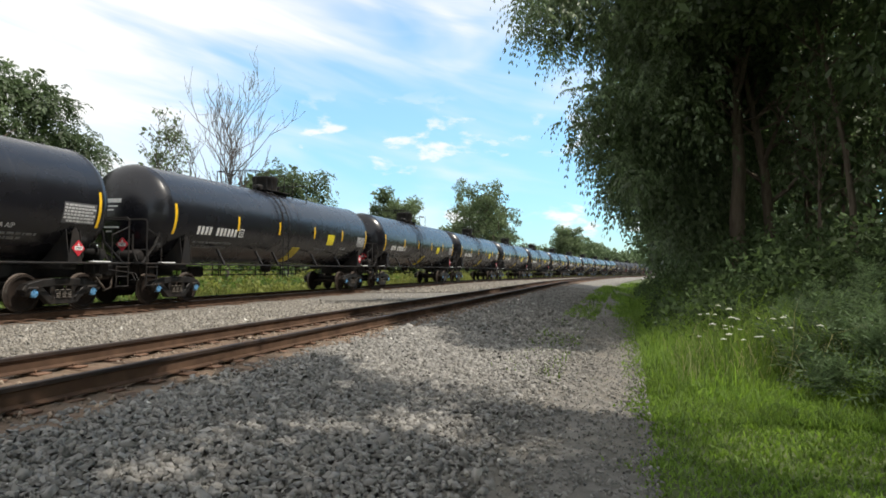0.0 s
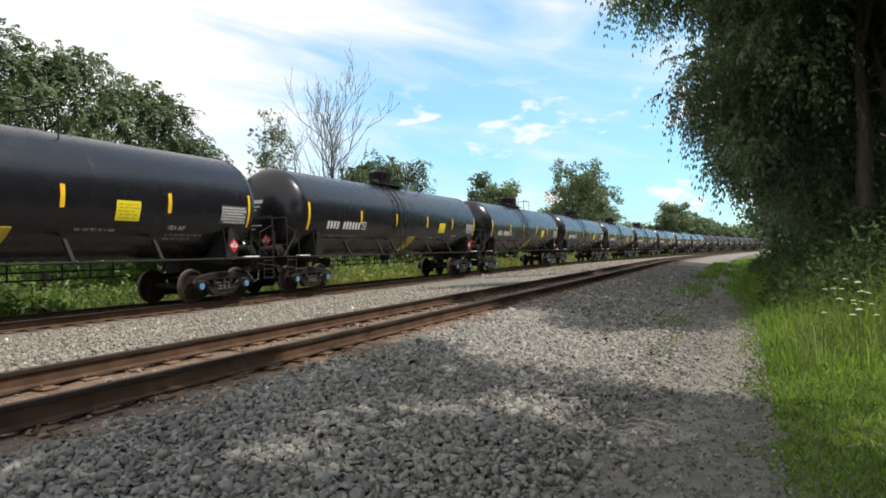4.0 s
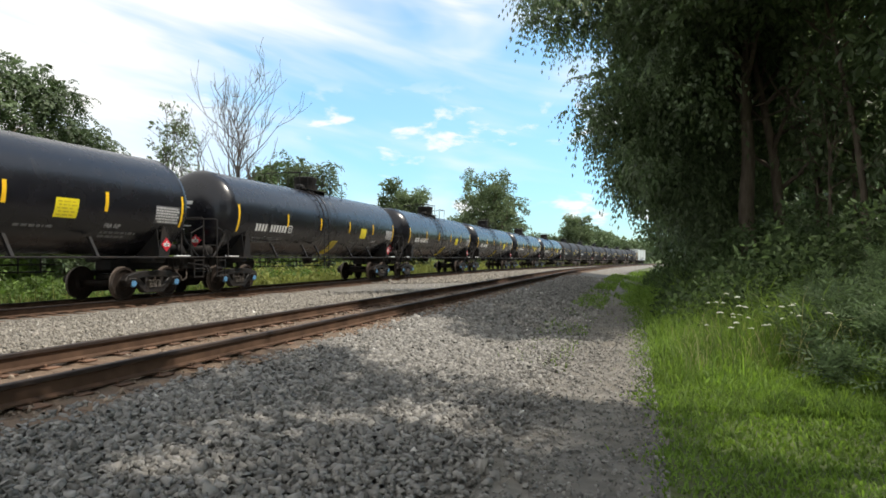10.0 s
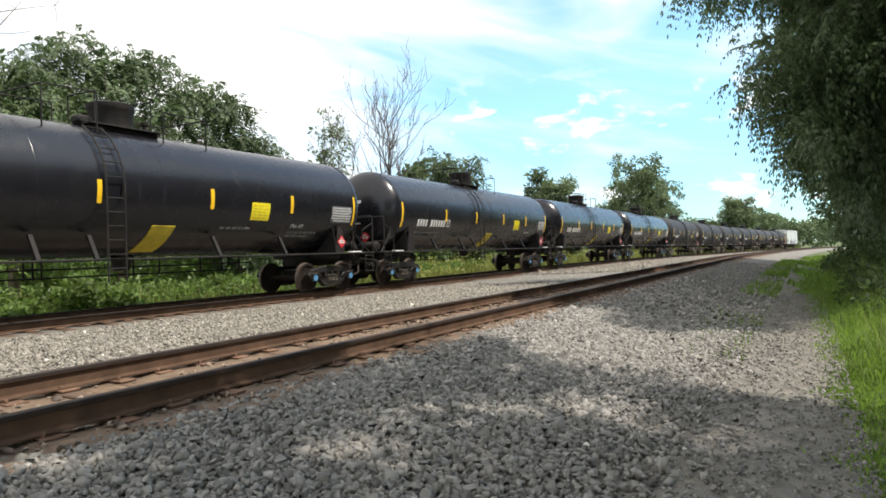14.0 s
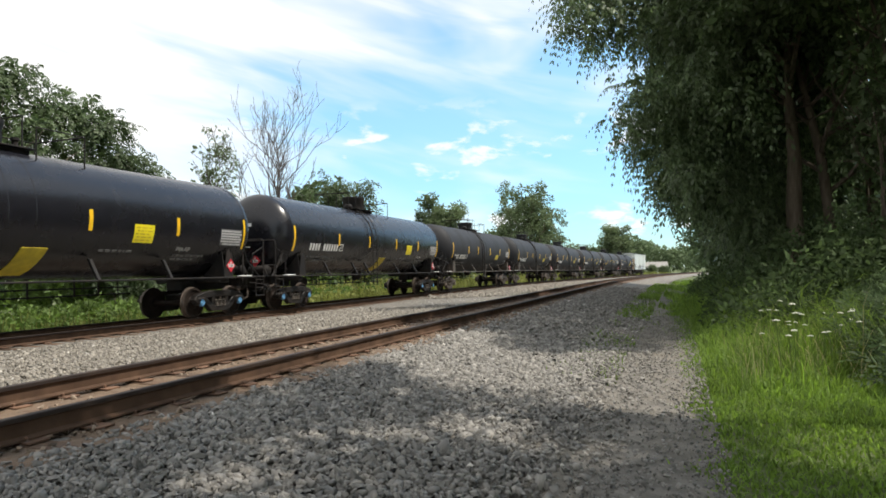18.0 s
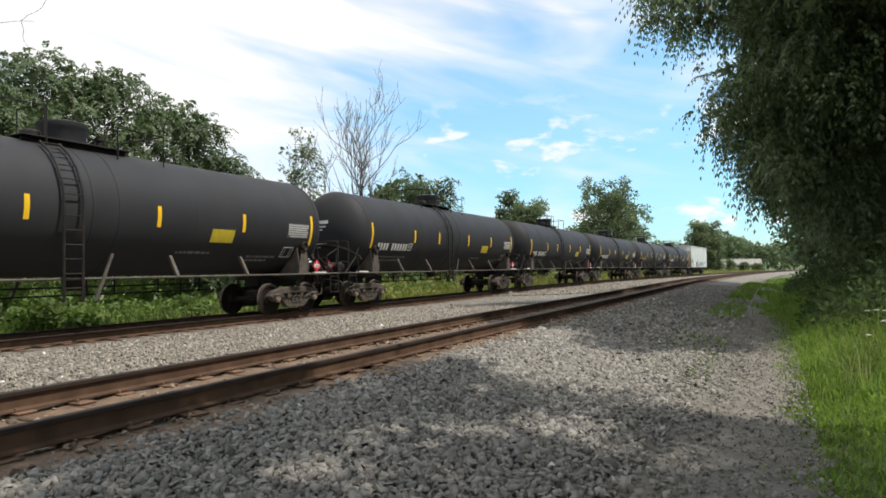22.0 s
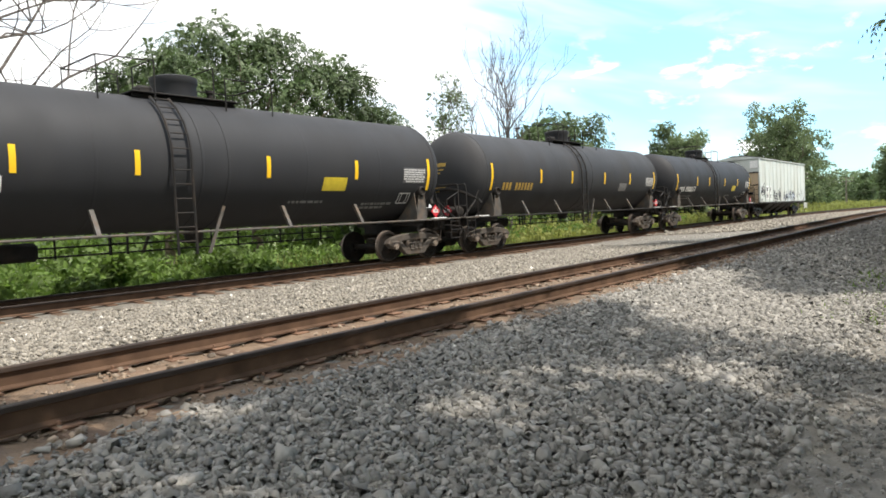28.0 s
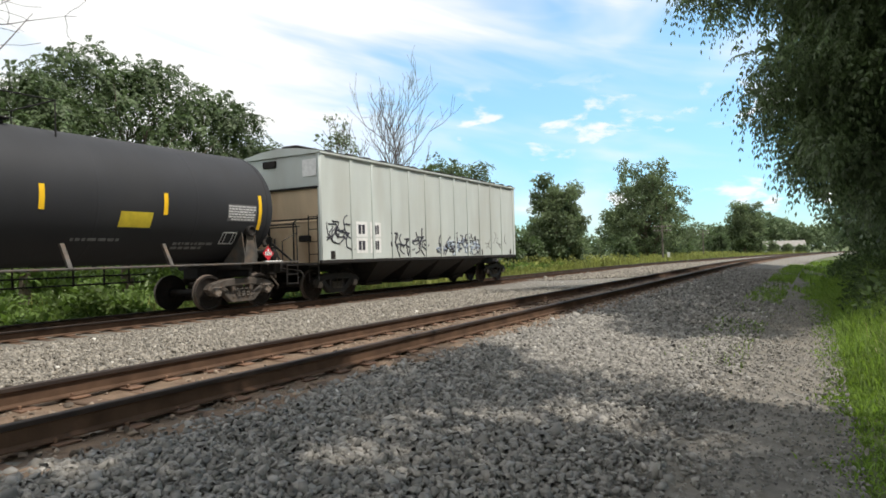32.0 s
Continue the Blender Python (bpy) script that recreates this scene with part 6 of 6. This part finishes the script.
weeds("far_path_grass", "grass growing over the far end of the path", M_GRASS, 7000, -0.75, 1.4, 26, 80, 0.22, 87, 0.02, 0.7, 1.1,
      keep=lambda u, s, rng: (np.sin(s * 0.4 + 3 * u) + rng.normal(0, 0.5, len(u))) > 0.1 - 0.5 * (u + 0.1))
weeds("dry_straw", "wisp of dry straw lying on the ballast", M_HAY, 260, -3.5, -3.1, 3.4, 3.85, 0.07, 88, 0.003, 2.6, 1.0)


def umbel(seed):
    rng = random.Random(seed)
    t = thing("wild_carrot", "white umbel wildflower among the long grass", "wildflower", group="wild carrots")
    g = Geo().tube([(0, 0, -0.1), (0.02, 0.01, 0.5), (0.05, 0.0, 0.95)], 0.006, 5)
    part("stem", g, M_WEED, t)
    h = Geo()
    for k in range(26):
        a, r = k * 2.4, 0.046 * math.sqrt(k / 26)
        h.box((0.05 + r * math.cos(a), r * math.sin(a), 0.96 - r * 0.35), (0.013, 0.013, 0.008), 0.003)
    part("flower_head", h, M_FLOWER, t, "white flat flower head", smooth=0)
    return t


first_umbel = umbel(1)
rng_f = random.Random(9)
for k in range(40):
    s = 9.0 + 4.5 * rng_f.random() ** 1.3
    u = rng_f.uniform(0.10, 0.34) * s
    m = pose(u, s, float(land(u, s)) - 0.05, rng_f.uniform(-8, 8), rng_f.uniform(-8, 8), rng_f.uniform(0, 360)) @ Matrix.Scale(rng_f.uniform(0.75, 1.1), 4)
    if k == 0:
        first_umbel.matrix_basis = m
    else:
        copy_thing(first_umbel, m)


# ---- distance ----
def utility_pole(u, s, h):
    z = float(land(u, s))
    t = thing("utility_pole", "old weathered wooden telegraph pole with cross arms", "utility pole", pose(u + float(shift(s)), s, z), group="telegraph poles")
    part("pole", Geo().tube([(0, 0, -0.3), (0, 0, h)], [0.15, 0.10], 8), M_POLE, t)
    for z2 in (h - 0.25, h - 0.85):
        a = part("cross_arm", Geo().box((0, 0.14, z2), (2.6, 0.10, 0.13), 0.02), M_POLE, t)
        for x in (-1.1, -0.6, 0.6, 1.1):
            part("insulator", Geo().lathe([(z2 + 0.06, 0.03), (z2 + 0.12, 0.05), (z2 + 0.2, 0.03), (z2 + 0.21, 0.0)], 8, "z", (x, 0.14, 0)), M_SHEDWALL, a)
    return t


utility_pole(-20.9, 99.8, 5.8)
utility_pole(-24.7, 144.0, 6.3)


def signal_box(u, s):
    z = float(land(u, s))
    t = thing("trackside_marker", "small white trackside marker post", "marker post", pose(u + float(shift(s)), s, z))
    part("post", Geo().box((0, 0, 0.8), (0.12, 0.12, 1.7), 0.02), M_POLE, t)
    part("upper_plate", Geo().box((0.1, -0.05, 1.35), (0.4, 0.06, 0.7), 0.02), M_WHITE, t, "white plate")
    part("base_cabinet", Geo().box((-0.2, -0.05, 0.3), (0.55, 0.4, 0.75), 0.04), M_WHITE, t, "white cabinet")


signal_box(-19.9, 98.6)


def shed(u, s):
    z = float(land(u, s))
    t = thing("shed", "long low white shed with a grey roof", "shed", pose(u + float(shift(s)), s, z + 0.9, 0, 0, 8))
    w, d, hw, hr = 16.5, 8.0, 2.4, 4.3
    part("wall", Geo().box((0, 0, hw / 2 - 0.7), (w, d, hw + 1.4), 0.05), M_SHEDWALL, t)
    part("gable", Geo().prism([(-d / 2, hw), (d / 2, hw), (0, hr)], -w / 2, w / 2, "x"), M_SHEDWALL, t)
    for sg in (-1, 1):
        part("roof_slope", Geo().prism([(sg * (d / 2 + 0.5), hw - 0.25), (0, hr + 0.02), (0, hr + 0.2), (sg * (d / 2 + 0.5), hw - 0.05)], -w / 2 - 0.4, w / 2 + 0.4, "x"), M_SHEDROOF, t, "grey shingle roof slope")
    for x in (-6.5, -3, 0.5, 4):
        part("window", Geo().box((x, -d / 2 - 0.01, 1.5), (1.2, 0.06, 0.9), 0.02), M_FRAME, t)


shed(-38.0, 285.0)
for i, (u, s, h) in enumerate(((-37, 268, 3.4), (-33, 270, 2.6), (-42, 268, 3.0), (-29, 272, 2.4))):
    plant("bush", "low green bush before the distant shed", "bush", 48 + i, (u, s), h, 0.1, h * 0.6, 8, M_LEAF3, M_BARK, 0.9, 40, 0.5, 30, crown_low=0.03, group="bushes before the shed")


def far_wood(name, label, seed, pts, h, count, size):
    rng = np.random.default_rng(seed)
    k = rng.uniform(0, 1, count) * (len(pts) - 1)
    i = np.minimum(k.astype(int), len(pts) - 2)
    P = np.array(pts, float)
    Q = P[i] + (P[i + 1] - P[i]) * (k - i)[:, None] + rng.normal(0, 5, (count, 2)) * np.array([1, 2])
    hump = h * (0.75 + 0.25 * np.sin(Q[:, 0] * 0.06 + seed) + 0.12 * np.sin(Q[:, 0] * 0.21))
    z = -2 + hump * rng.uniform(0, 1, count) ** 0.6
    V, F = leaf_cloud(rng, np.stack([Q[:, 0], Q[:, 1], z], -1), rng.uniform(1.4, 3.2, count), 26, size, 0.1, 0.8, slim=0.7)
    return tagged(new(name, bulk(name, V, F, M_FARWOOD)), label, "woodland", kind="stuff")


far_wood("far_wood", "distant green woodland beyond the fields", 91, [(-150, 330), (-60, 345), (0, 350), (60, 330), (110, 260)], 16, 1100, 1.3)
far_wood("hill_wood", "wooded hills in the far distance", 92, [(-420, 560), (-150, 640), (0, 660), (160, 620), (300, 520)], 27, 1300, 2.8)
far_wood("side_wood", "distant hedge of trees beyond the meadow", 93, [(-120, -60), (-110, 60), (-105, 160), (-130, 300)], 6, 700, 1.3)


# ---- what moves ----
def motions():
    for car, start in CARS:
        walk(car, [(float(t), on_line(TRACK_FAR, RAIL_FAR, start - travelled(t))) for t in range(0, 33)])
        for truck in car.children:
            for w in truck.children:
                if w.name.startswith("wheelset"):
                    spot = Matrix.Translation(w.location)
                    walk(w, [(k / 15.0, spot @ Matrix.Rotation(travelled(k / 15.0) / 0.457, 4, "X")) for k in range(0, 481)])


motions()
